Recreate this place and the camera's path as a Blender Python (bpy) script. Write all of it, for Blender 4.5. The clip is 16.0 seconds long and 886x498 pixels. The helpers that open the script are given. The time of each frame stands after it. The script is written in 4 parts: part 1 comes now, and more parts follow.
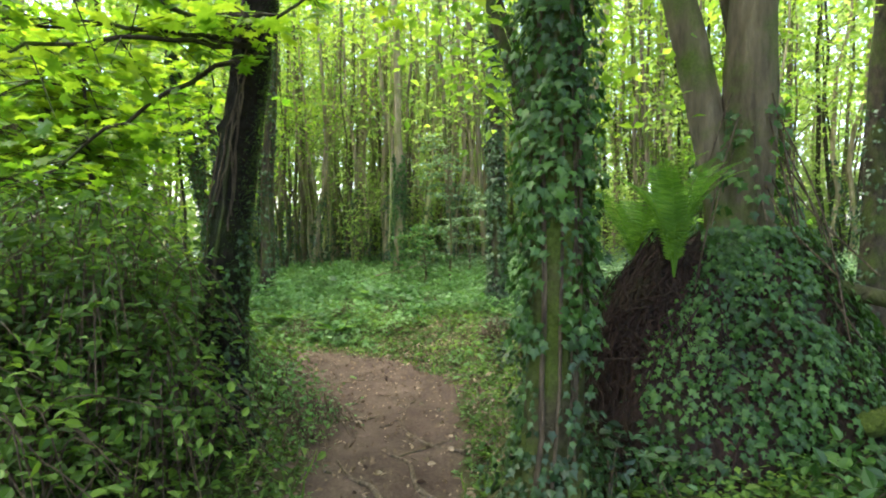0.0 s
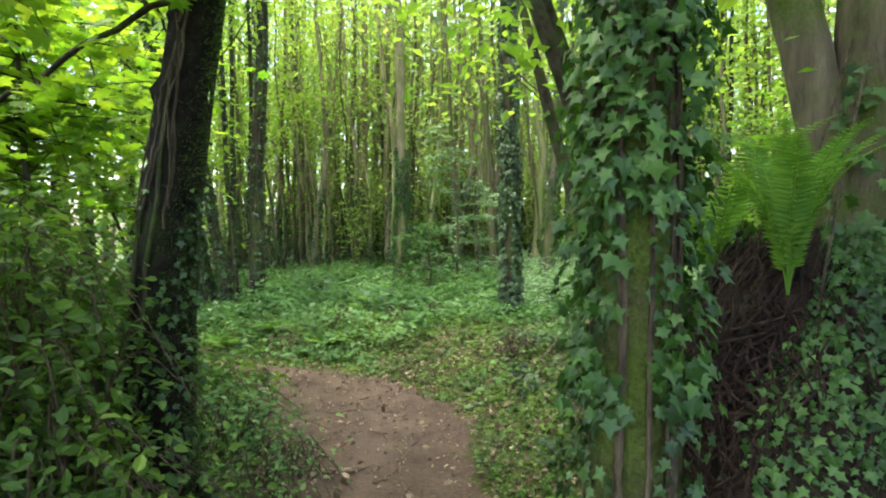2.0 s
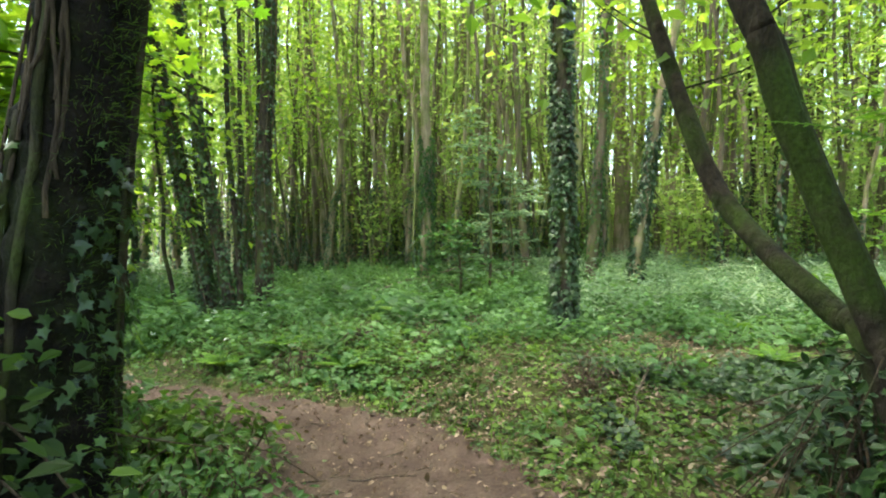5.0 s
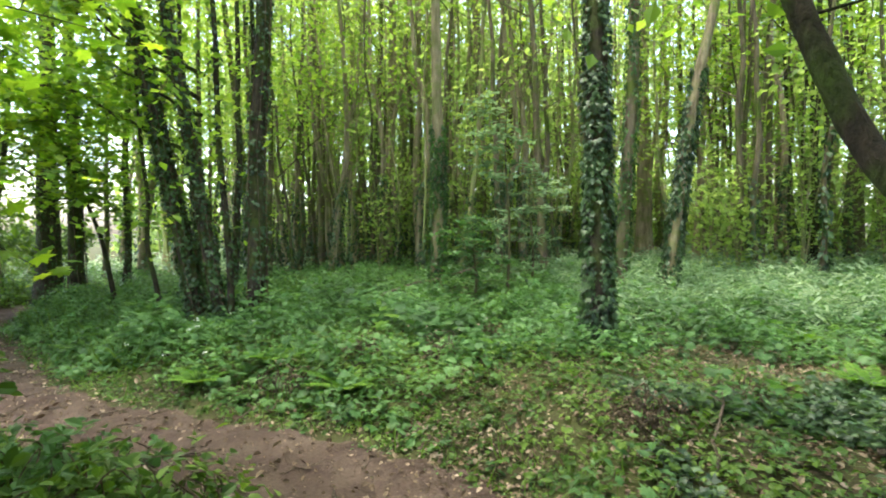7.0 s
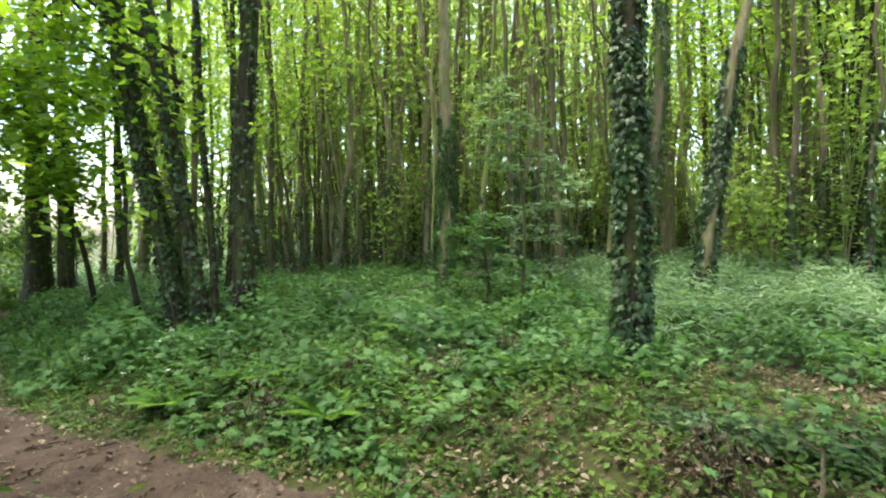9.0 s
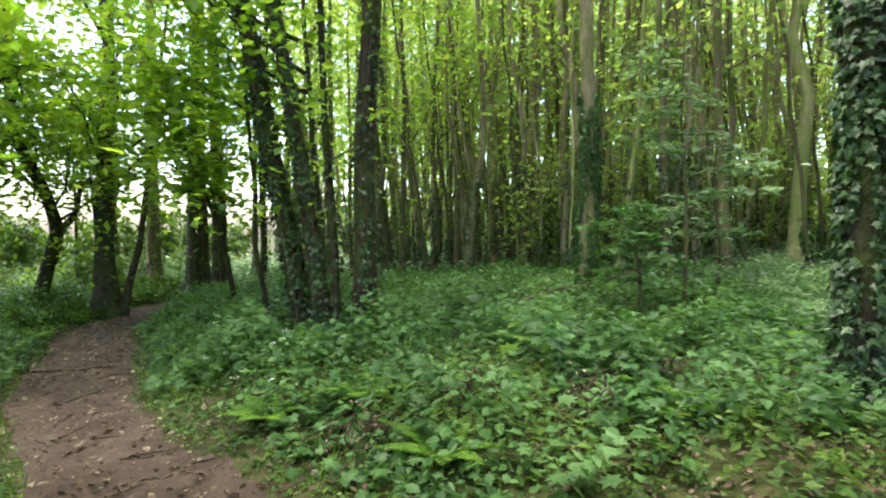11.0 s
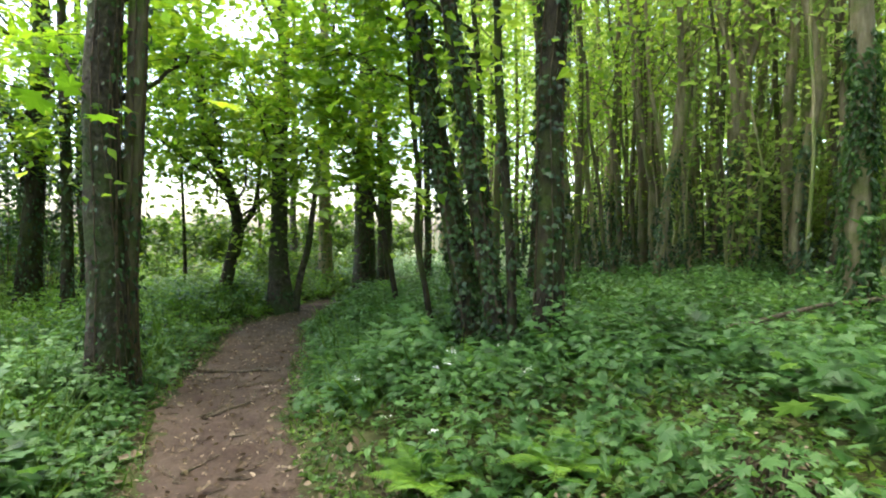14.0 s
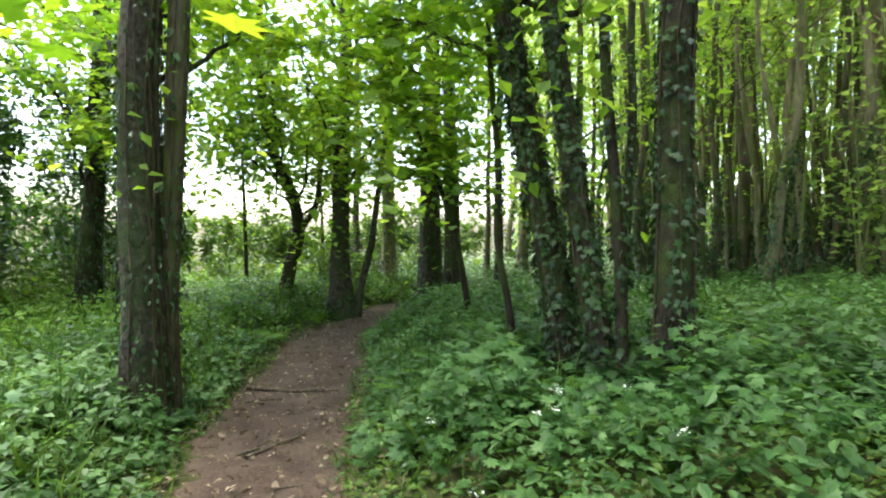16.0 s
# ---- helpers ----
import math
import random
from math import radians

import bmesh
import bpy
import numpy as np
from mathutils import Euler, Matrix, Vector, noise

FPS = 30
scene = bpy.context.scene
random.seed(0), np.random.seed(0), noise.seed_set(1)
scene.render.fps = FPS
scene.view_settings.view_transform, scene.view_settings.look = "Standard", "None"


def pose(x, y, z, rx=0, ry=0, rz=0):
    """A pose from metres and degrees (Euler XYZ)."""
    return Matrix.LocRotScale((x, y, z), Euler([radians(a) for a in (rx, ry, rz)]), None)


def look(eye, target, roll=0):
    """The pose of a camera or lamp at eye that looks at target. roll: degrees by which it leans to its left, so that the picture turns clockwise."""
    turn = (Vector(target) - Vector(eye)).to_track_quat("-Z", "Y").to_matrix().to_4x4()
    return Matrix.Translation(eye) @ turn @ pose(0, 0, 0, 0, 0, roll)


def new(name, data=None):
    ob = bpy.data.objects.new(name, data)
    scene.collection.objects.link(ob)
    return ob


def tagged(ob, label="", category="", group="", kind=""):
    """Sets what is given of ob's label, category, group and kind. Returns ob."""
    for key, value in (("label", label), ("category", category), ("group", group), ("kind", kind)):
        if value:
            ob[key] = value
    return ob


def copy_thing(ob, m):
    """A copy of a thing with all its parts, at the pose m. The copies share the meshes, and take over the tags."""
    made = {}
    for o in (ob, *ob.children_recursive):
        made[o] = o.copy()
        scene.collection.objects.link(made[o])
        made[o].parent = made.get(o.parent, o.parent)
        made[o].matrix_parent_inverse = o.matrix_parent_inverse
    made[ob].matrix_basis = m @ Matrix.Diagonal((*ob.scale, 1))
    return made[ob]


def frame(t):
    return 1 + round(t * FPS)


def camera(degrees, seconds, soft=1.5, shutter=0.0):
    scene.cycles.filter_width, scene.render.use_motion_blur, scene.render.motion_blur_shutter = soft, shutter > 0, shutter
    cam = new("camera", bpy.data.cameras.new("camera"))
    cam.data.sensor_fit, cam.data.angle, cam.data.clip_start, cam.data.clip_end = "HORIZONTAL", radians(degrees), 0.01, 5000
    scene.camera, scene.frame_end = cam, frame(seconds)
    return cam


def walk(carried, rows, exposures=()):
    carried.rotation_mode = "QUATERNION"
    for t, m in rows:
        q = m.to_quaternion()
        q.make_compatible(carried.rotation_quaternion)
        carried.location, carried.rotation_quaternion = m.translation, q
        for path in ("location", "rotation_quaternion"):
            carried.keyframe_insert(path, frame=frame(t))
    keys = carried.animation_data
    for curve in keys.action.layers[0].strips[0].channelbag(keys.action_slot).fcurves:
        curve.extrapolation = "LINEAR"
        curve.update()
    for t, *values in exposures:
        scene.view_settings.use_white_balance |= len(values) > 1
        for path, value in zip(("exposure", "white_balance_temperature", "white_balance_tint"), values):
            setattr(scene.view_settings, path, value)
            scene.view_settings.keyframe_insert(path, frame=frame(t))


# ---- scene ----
cam = camera(79.1, 16.0, soft=2.0)
METRES, EYE, TILT, LEAN, TURN = 7.3, 1.47, -1.5, 0.0, 0.0
ROWS = [
    (0.0, 0.0, 0.0, 0.0, -0.0, 0.0, -0.0),
    (0.5, -0.0077, 0.0372, 0.0008, 0.09, -0.1, -0.12),
    (1.0, -0.0106, 0.0671, 0.002, 0.15, -0.1, -0.12),
    (1.5, -0.0062, 0.1036, 0.0003, 0.21, -0.1, -0.0),
    (2.0, -0.0057, 0.1309, 0.0033, 0.45, -0.05, -0.02),
    (2.5, -0.0196, 0.1632, 0.0036, 0.95, -0.03, -0.16),
    (3.0, -0.0354, 0.1913, 0.0064, 1.05, -0.08, -0.26),
    (3.5, -0.0351, 0.2177, 0.0038, 1.11, 0.04, -0.11),
    (4.0, -0.0321, 0.2497, 0.0032, 1.18, -0.13, 0.01),
    (4.5, -0.0374, 0.2719, 0.0034, 1.53, 0.0, -0.04),
    (5.0, -0.0507, 0.3068, 0.0061, 1.93, -0.14, -0.13),
    (7.5, -0.0609, 0.4543, 0.0035, 3.23, -0.14, -0.07),
    (8.0, -0.0548, 0.4805, 0.003, 3.37, -0.02, 0.01),
    (10.5, -0.0702, 0.6296, -0.0009, 13.05, -0.18, -0.19),
    (11.0, -0.0751, 0.6548, 0.0001, 18.73, -0.27, -0.26),
    (11.5, -0.0914, 0.6756, -0.002, 23.49, -0.23, -0.48),
    (12.0, -0.1132, 0.701, -0.0004, 26.73, -0.49, -0.6),
    (12.5, -0.1225, 0.7323, -0.0022, 28.8, -0.44, -0.42),
    (13.0, -0.1322, 0.7643, -0.0009, 31.15, -0.56, -0.4),
    (13.5, -0.1544, 0.7837, -0.0026, 33.7, -0.52, -0.59),
    (14.0, -0.183, 0.8023, -0.0015, 35.71, -0.61, -0.75),
    (14.5, -0.2012, 0.8302, -0.0056, 37.04, -0.53, -0.63),
    (15.0, -0.2221, 0.8622, -0.0036, 38.59, -0.66, -0.58),
    (15.5, -0.2519, 0.8782, -0.0041, 40.6, -0.62, -0.71),
    (16.0, -0.2824, 0.8883, -0.0006, 42.23, -0.65, -0.86),
]
walk(cam, [(t, pose(0, 0, EYE, TILT, LEAN, TURN) @ pose(METRES * x, METRES * y, METRES * z, 90 + pitch, roll, yaw)) for t, x, y, z, yaw, pitch, roll in ROWS], exposures=[(0.0, 3.3), (3.0, 3.3), (5.0, 3.2), (8.0, 3.08), (10.5, 2.95), (13.0, 2.97), (16.0, 3.15)])

# ---- world, sun ----
world = bpy.data.worlds.new("world")
scene.world = world
world.use_nodes = True
wn = world.node_tree.nodes
sky = wn.new("ShaderNodeTexSky")
sky.sky_type, sky.sun_disc = "NISHITA", False
sky.sun_elevation, sky.sun_rotation = radians(75), radians(-90)
sky.air_density, sky.dust_density, sky.ozone_density = 1.0, 4.0, 1.0
wn["Background"].inputs["Strength"].default_value = 0.15
world.node_tree.links.new(sky.outputs["Color"], wn["Background"].inputs["Color"])
sun = new("sun", bpy.data.lights.new("sun", "SUN"))
sun.data.energy, sun.data.angle, sun.data.color = 1.2, radians(80), (1.0, 0.97, 0.86)
sun.matrix_world = look((-12, 0, 45), (0, 0, 0))

# ---- numbers of the terrain ----
TRAIL = np.array([(0.1, -14), (-0.05, -6), (-0.2, 0), (-0.33, 3), (-0.62, 5), (-1.35, 6.05), (-2.6, 6.8), (-3.73, 7.36), (-4.93, 8.02),
                  (-5.95, 8.80), (-7.4, 10.12), (-8.52, 11.06), (-9.5, 12.6), (-10.25, 14.3), (-9.6, 17.0), (-7.5, 20.0)])
TRAIL_HALF = np.array([0.5, 0.5, 0.45, 0.5, 0.80, 0.75, 0.55, 0.48, 0.49, 0.58, 0.55, 0.52, 0.42, 0.42, 0.5, 0.5])


def spline(points, n):
    """Points along a smooth curve through the given ones."""
    p = np.asarray(points, float)
    q = np.vstack([2 * p[0] - p[1], p, 2 * p[-1] - p[-2]])
    out = []
    for i in range(1, len(q) - 2):
        t = np.linspace(0, 1, n, endpoint=False)[:, None]
        a, b, c, d = q[i - 1], q[i], q[i + 1], q[i + 2]
        out.append(0.5 * (2 * b + (c - a) * t + (2 * a - 5 * b + 4 * c - d) * t ** 2 + (3 * b - a - 3 * c + d) * t ** 3))
    return np.vstack(out + [p[-1:]])


LINE = spline(np.column_stack([TRAIL, TRAIL_HALF]), 10)


def smooth(a, b, v):
    t = np.clip((v - a) / (b - a), 0, 1)
    return t * t * (3 - 2 * t)


def trail_distance(x, y):
    """How far a place lies outside the trail's edge (negative: on it)."""
    x, y = np.asarray(x, float), np.asarray(y, float)
    best = np.full(x.shape, 1e9)
    for (ax, ay, ah), (bx, by, bh) in zip(LINE[:-1], LINE[1:]):
        dx, dy = bx - ax, by - ay
        t = np.clip(((x - ax) * dx + (y - ay) * dy) / (dx * dx + dy * dy), 0, 1)
        best = np.minimum(best, np.hypot(x - ax - t * dx, y - ay - t * dy) - ah - t * (bh - ah))
    return best


def wave(x, y, s, k=0.0):
    return (np.sin(x * 1.7 / s + 1.3 * np.sin(y * 1.1 / s + k)) + np.sin(y * 1.9 / s + 1.7 * np.sin(x * 0.9 / s + 2 * k))) * 0.5


def ground_z(x, y):
    x, y = np.asarray(x, float), np.asarray(y, float)
    d = trail_distance(x, y)
    z = -0.04 - 0.22 * smooth(0.5, 7.0, -x)
    z = z + 0.24 * smooth(-0.15, 1.3, d) + 0.18 * smooth(8, 18, y) * smooth(-9, -3, x)
    z = z + smooth(0, 1.5, d) * (0.05 * wave(x, y, 1.1) + 0.04 * wave(x, y, 0.45, 2))
    return z + 0.012 * wave(x, y, 0.22, 1)


# ---- mesh tools ----
class Geo:
    """Gathers vertices and faces for one mesh."""

    def __init__(self):
        self.v, self.f, self.n = [], [], 0

    def add(self, verts, *faces):
        self.v.append(np.asarray(verts, float).reshape(-1, 3))
        for f in faces:
            self.f.append(np.asarray(f, int) + self.n)
        self.n += len(self.v[-1])
        return self

    def mesh(self, name, material, smooth_shade=False):
        me = bpy.data.meshes.new(name)
        v = np.vstack(self.v)
        me.vertices.add(len(v))
        me.vertices.foreach_set("co", v.ravel())
        loops = np.concatenate([f.ravel() for f in self.f])
        sizes = np.concatenate([np.full(len(f), f.shape[1]) for f in self.f])
        me.loops.add(len(loops))
        me.loops.foreach_set("vertex_index", loops.astype(np.int32))
        me.polygons.add(len(sizes))
        me.polygons.foreach_set("loop_start", (np.cumsum(sizes) - sizes).astype(np.int32))
        me.update(calc_edges=True)
        me.validate()
        me.polygons.foreach_set("use_smooth", np.full(len(sizes), smooth_shade))
        me.materials.append(material)
        return me


def part(name, geo, material, parent, label="", smooth_shade=False, kind=""):
    me = geo if isinstance(geo, bpy.types.Mesh) else geo.mesh(name, material, smooth_shade)
    ob = new(name, me)
    ob.parent = parent
    return tagged(ob, label, kind=kind)


def thing(name, x, y, z, label, category, group="", kind=""):
    ob = new(name)
    ob.location = (x, y, z)
    return tagged(ob, label, category, group, kind)


def unit(a):
    return a / np.maximum(np.linalg.norm(a, axis=-1, keepdims=True), 1e-9)


def tube(geo, points, radii, sides=8, rough=0.0, rng=None, cap=True):
    """A tapered tube along points, with an uneven skin."""
    p = np.asarray(points, float)
    r = np.broadcast_to(np.asarray(radii, float), (len(p),))
    t = unit(np.gradient(p, axis=0))
    ref = np.array([1.0, 0.0, 0.0]) if abs(t[:, 0]).mean() < 0.8 else np.array([0.0, 1.0, 0.0])
    u = unit(np.cross(t, ref))
    w = np.cross(t, u)
    a = np.linspace(0, 2 * np.pi, sides, endpoint=False)
    rr = np.repeat(r[:, None], sides, 1)
    if rough and rng is not None:
        bumps = rng.normal(0, 1, (len(p), sides))
        bumps = (bumps + np.roll(bumps, 1, 1) + np.roll(bumps, 1, 0)) * 0.55
        ridge = rng.normal(0, 1, sides)[None] * 0.25 + bumps
        rr = rr * (1 + rough * ridge)
    v = p[:, None] + rr[..., None] * (np.cos(a)[None, :, None] * u[:, None] + np.sin(a)[None, :, None] * w[:, None])
    i = np.arange(len(p) - 1)[:, None] * sides
    j, k = np.arange(sides)[None], (np.arange(sides) + 1)[None] % sides
    f = np.stack([i + j, i + k, i + k + sides, i + j + sides], -1).reshape(-1, 4)
    geo.add(v.reshape(-1, 3), f)
    if cap:
        geo.add(v[-1], [list(range(sides))])
    return v


RHOMB = (np.array([(0, 0, 0), (-.34, .42, .07), (0, 1, -.06), (.34, .42, .07)]), np.array([(0, 2, 1), (0, 3, 2)]))
OVAL = (np.array([(0, 0, 0), (-.27, .25, .06), (-.25, .62, .05), (0, 1, -.12), (.25, .62, .05), (.27, .25, .06)]), np.array([(0, 3, 2, 1), (0, 5, 4, 3)]))
LEAFLET = (np.array([(0, 0, 0), (-.10, .2, .02), (-.085, .6, .0), (0, 1, -.08), (.085, .6, .0), (.10, .2, .02)]), np.array([(0, 3, 2, 1), (0, 5, 4, 3)]))
BLADE = (np.array([(-.03, 0, 0), (.03, 0, 0), (.022, .5, .05), (-.022, .5, .05), (0, 1, -.12)]), np.array([(0, 1, 2), (0, 2, 3), (3, 2, 4)]))


def fan(outline, lift):
    pts = [(0, 0.34, lift)] + [(x, y, -0.10 * abs(x) - 0.05 * max(0, y - 0.6)) for x, y in outline]
    n = len(outline)
    return np.array(pts), np.array([(0, 1 + i, 1 + (i + 1) % n) for i in range(n)])


IVY = fan([(0, .06), (-.27, -.08), (-.28, .22), (-.54, .36), (-.2, .54), (0, 1), (.2, .54), (.54, .36), (.28, .22), (.27, -.08)], .03)
PALM = fan([(0, 0), (-.33, -.02), (-.24, .22), (-.6, .38), (-.30, .52), (-.36, .84), (-.12, .68), (0, 1), (.12, .68), (.36, .84), (.30, .52), (.6, .38), (.24, .22), (.33, -.02)], .05)


def leaves(geo, shape, at, along, normal, size):
    """Puts a leaf of that shape at every place; along: towards its tip."""
    tv, tf = shape
    y = unit(along)
    x = unit(np.cross(y, normal))
    z = np.cross(x, y)
    s = np.broadcast_to(np.asarray(size, float), (len(at),))[:, None, None]
    v = at[:, None] + s * (tv[None, :, 0:1] * x[:, None] + tv[None, :, 1:2] * y[:, None] + tv[None, :, 2:3] * z[:, None])
    f = (np.arange(len(at)) * len(tv))[:, None, None] + tf[None]
    geo.add(v.reshape(-1, 3), f.reshape(-1, tf.shape[1]))


def strewn(geo, shape, at, size, rng, up=(0, 0, 1), tilt=0.5):
    """Leaves whose blades face roughly one way, turned at random."""
    n = len(at)
    nrm = unit(np.asarray(up, float) + rng.normal(0, tilt, (n, 3)))
    along = rng.normal(0, 1, (n, 3))
    along = along - nrm * (along * nrm).sum(1, keepdims=True)
    leaves(geo, shape, at, along, nrm, size)


# ---- materials ----
def material(name, build):
    m = bpy.data.materials.new(name)
    m.use_nodes = True
    n, l = m.node_tree.nodes, m.node_tree.links
    build(n, l, n["Principled BSDF"])
    return m


def ramp(n, stops):
    r = n.new("ShaderNodeValToRGB")
    while len(r.color_ramp.elements) < len(stops):
        r.color_ramp.elements.new(0.5)
    for e, (p, c) in zip(r.color_ramp.elements, stops):
        e.position, e.color = p, (*c, 1)
    return r


def noise_tex(n, l, scale, detail=5.0, rough=0.6, coord="Object", stretch=None):
    tc = n.new("ShaderNodeTexCoord")
    t = n.new("ShaderNodeTexNoise")
    t.inputs["Scale"].default_value, t.inputs["Detail"].default_value, t.inputs["Roughness"].default_value = scale, detail, rough
    src = tc.outputs[coord]
    if stretch:
        mp = n.new("ShaderNodeMapping")
        mp.inputs["Scale"].default_value = stretch
        l.new(src, mp.inputs["Vector"])
        src = mp.outputs["Vector"]
    l.new(src, t.inputs["Vector"])
    return t


def mixed(n, l, fac, a, b):
    m = n.new("ShaderNodeMix")
    m.data_type = "RGBA"
    l.new(fac, m.inputs[0])
    l.new(a, m.inputs[6])
    l.new(b, m.inputs[7])
    return m.outputs[2]


def bump(n, l, bsdf, height, strength, distance=0.02):
    b = n.new("ShaderNodeBump")
    b.inputs["Strength"].default_value, b.inputs["Distance"].default_value = strength, distance
    l.new(height, b.inputs["Height"])
    l.new(b.outputs["Normal"], bsdf.inputs["Normal"])


def leaf_material(name, stops, through_colour, share, rough=0.5, gloss=0.3, coarse=1.5):
    """A leaf: a glossy green face that lets part of the light through. Every leaf has its own tone."""
    def build(n, l, p):
        geo = n.new("ShaderNodeNewGeometry")
        r = ramp(n, stops)
        tone = noise_tex(n, l, coarse, 2.0)
        add = n.new("ShaderNodeMath")
        add.operation = "MULTIPLY_ADD"
        add.inputs[1].default_value = 0.55
        off = n.new("ShaderNodeMath")
        off.operation = "MULTIPLY_ADD"
        off.inputs[1].default_value, off.inputs[2].default_value = 1.6, -0.55
        l.new(tone.outputs["Fac"], off.inputs[0])
        l.new(geo.outputs["Random Per Island"], add.inputs[0])
        l.new(off.outputs[0], add.inputs[2])
        l.new(add.outputs[0], r.inputs["Fac"])
        l.new(r.outputs["Color"], p.inputs["Base Color"])
        p.inputs["Roughness"].default_value, p.inputs["Specular IOR Level"].default_value = rough, gloss
        tr = n.new("ShaderNodeBsdfTranslucent")
        mul = n.new("ShaderNodeMix")
        mul.data_type, mul.blend_type = "RGBA", "MULTIPLY"
        mul.inputs[0].default_value = 1.0
        l.new(r.outputs["Color"], mul.inputs[6])
        mul.inputs[7].default_value = (*through_colour, 1)
        l.new(mul.outputs[2], tr.inputs["Color"])
        mx = n.new("ShaderNodeMixShader")
        mx.inputs[0].default_value = share
        l.new(p.outputs[0], mx.inputs[1])
        l.new(tr.outputs[0], mx.inputs[2])
        l.new(mx.outputs[0], n["Material Output"].inputs["Surface"])
    return material(name, build)


def bark_material(name, dark, light, moss, moss_amount, scale=9.0, along=0.22):
    def build(n, l, p):
        t = noise_tex(n, l, scale, 6.0, 0.65, stretch=(1, 1, along))
        c = ramp(n, [(0.32, dark), (0.55, tuple((a + b) / 2 for a, b in zip(dark, light))), (0.72, light)])
        l.new(t.outputs["Fac"], c.inputs["Fac"])
        m = noise_tex(n, l, 2.3, 4.0, 0.6)
        mr = ramp(n, [(0.62 - 0.3 * moss_amount, (0, 0, 0)), (0.78 - 0.25 * moss_amount, (1, 1, 1))])
        l.new(m.outputs["Fac"], mr.inputs["Fac"])
        g = noise_tex(n, l, 60.0, 3.0)
        gr = ramp(n, [(0.3, tuple(0.5 * a for a in moss)), (0.7, moss)])
        l.new(g.outputs["Fac"], gr.inputs["Fac"])
        l.new(mixed(n, l, mr.outputs["Color"], c.outputs["Color"], gr.outputs["Color"]), p.inputs["Base Color"])
        p.inputs["Roughness"].default_value, p.inputs["Specular IOR Level"].default_value = 0.9, 0.2
        bump(n, l, p, t.outputs["Fac"], 1.0, 0.05)
    return material(name, build)


def ground_material(name, stops, scale, fine, strength, distance):
    def build(n, l, p):
        a, b = noise_tex(n, l, scale, 6.0, 0.65), noise_tex(n, l, fine, 5.0, 0.7)
        add = n.new("ShaderNodeMath")
        add.operation = "MULTIPLY_ADD"
        add.inputs[1].default_value = 0.5
        half = n.new("ShaderNodeMath")
        half.operation = "MULTIPLY"
        half.inputs[1].default_value = 0.5
        l.new(b.outputs["Fac"], half.inputs[0])
        l.new(a.outputs["Fac"], add.inputs[0])
        l.new(half.outputs[0], add.inputs[2])
        r = ramp(n, stops)
        l.new(add.outputs[0], r.inputs["Fac"])
        l.new(r.outputs["Color"], p.inputs["Base Color"])
        p.inputs["Roughness"].default_value, p.inputs["Specular IOR Level"].default_value = 0.95, 0.15
        bump(n, l, p, add.outputs[0], strength, distance)
    return material(name, build)


CANOPY = leaf_material("canopy_leaf", [(0.1, (.054, .125, .014)), (0.5, (.092, .18, .018)), (0.9, (.16, .25, .035))], (2.9, 2.4, 1.7), 0.56, coarse=0.4)
# Distant leaves are lightened: the far wood's luminous haze is in their colour
FAR_LEAF = leaf_material("hazed_distant_leaf", [(0.1, (.074, .142, .03)), (0.5, (.118, .198, .044)), (0.9, (.19, .275, .075))], (2.75, 2.35, 1.9), 0.58, coarse=0.25)
SYCAMORE = leaf_material("sycamore_leaf", [(0.1, (.037, .105, .009)), (0.5, (.068, .15, .012)), (0.9, (.125, .21, .02))], (3.2, 2.6, 1.3), 0.58, coarse=0.8)
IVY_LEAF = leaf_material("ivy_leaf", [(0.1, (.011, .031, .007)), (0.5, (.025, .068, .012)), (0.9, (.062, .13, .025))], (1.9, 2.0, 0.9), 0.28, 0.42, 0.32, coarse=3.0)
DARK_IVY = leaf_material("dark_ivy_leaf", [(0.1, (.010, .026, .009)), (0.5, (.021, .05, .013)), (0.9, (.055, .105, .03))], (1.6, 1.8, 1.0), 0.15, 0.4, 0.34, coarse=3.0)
HERB = leaf_material("herb_leaf", [(0.1, (.022, .056, .015)), (0.5, (.049, .118, .032)), (0.9, (.11, .205, .07))], (2.2, 2.1, 1.1), 0.34, 0.42, 0.24, coarse=0.9)
BRAMBLE = leaf_material("bramble_leaf", [(0.1, (.018, .040, .008)), (0.5, (.050, .105, .016)), (0.9, (.12, .20, .032))], (2.1, 2.0, 1.0), 0.38, 0.5, 0.25, coarse=1.6)
MOSSY_HERB = leaf_material("small_herb_leaf", [(0.1, (.026, .056, .010)), (0.5, (.052, .104, .017)), (0.9, (.11, .18, .03))], (2.0, 2.0, 1.0), 0.34, 0.45, 0.22, coarse=1.2)
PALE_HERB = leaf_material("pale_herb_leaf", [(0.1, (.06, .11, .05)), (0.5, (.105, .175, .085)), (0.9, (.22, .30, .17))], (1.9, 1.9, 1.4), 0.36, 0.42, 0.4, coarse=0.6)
FERN_LEAF = leaf_material("fern_leaf", [(0.1, (.055, .13, .014)), (0.5, (.092, .19, .02)), (0.9, (.14, .24, .03))], (2.0, 2.0, 1.2), 0.36, 0.5, 0.25, coarse=2.0)
DRY_LEAF = leaf_material("dry_leaf", [(0.1, (.065, .042, .028)), (0.5, (.125, .088, .056)), (0.9, (.30, .235, .17))], (1.2, 1.1, 1.0), 0.1, 0.7, 0.2, coarse=6.0)
PETAL = leaf_material("white_petal", [(0.1, (.6, .62, .55)), (0.5, (.72, .74, .68)), (0.9, (.8, .8, .76))], (1.0, 1.0, 1.0), 0.2)
BARK = bark_material("mossy_bark", (.045, .035, .022), (.19, .155, .10), (.085, .12, .02), 0.55)
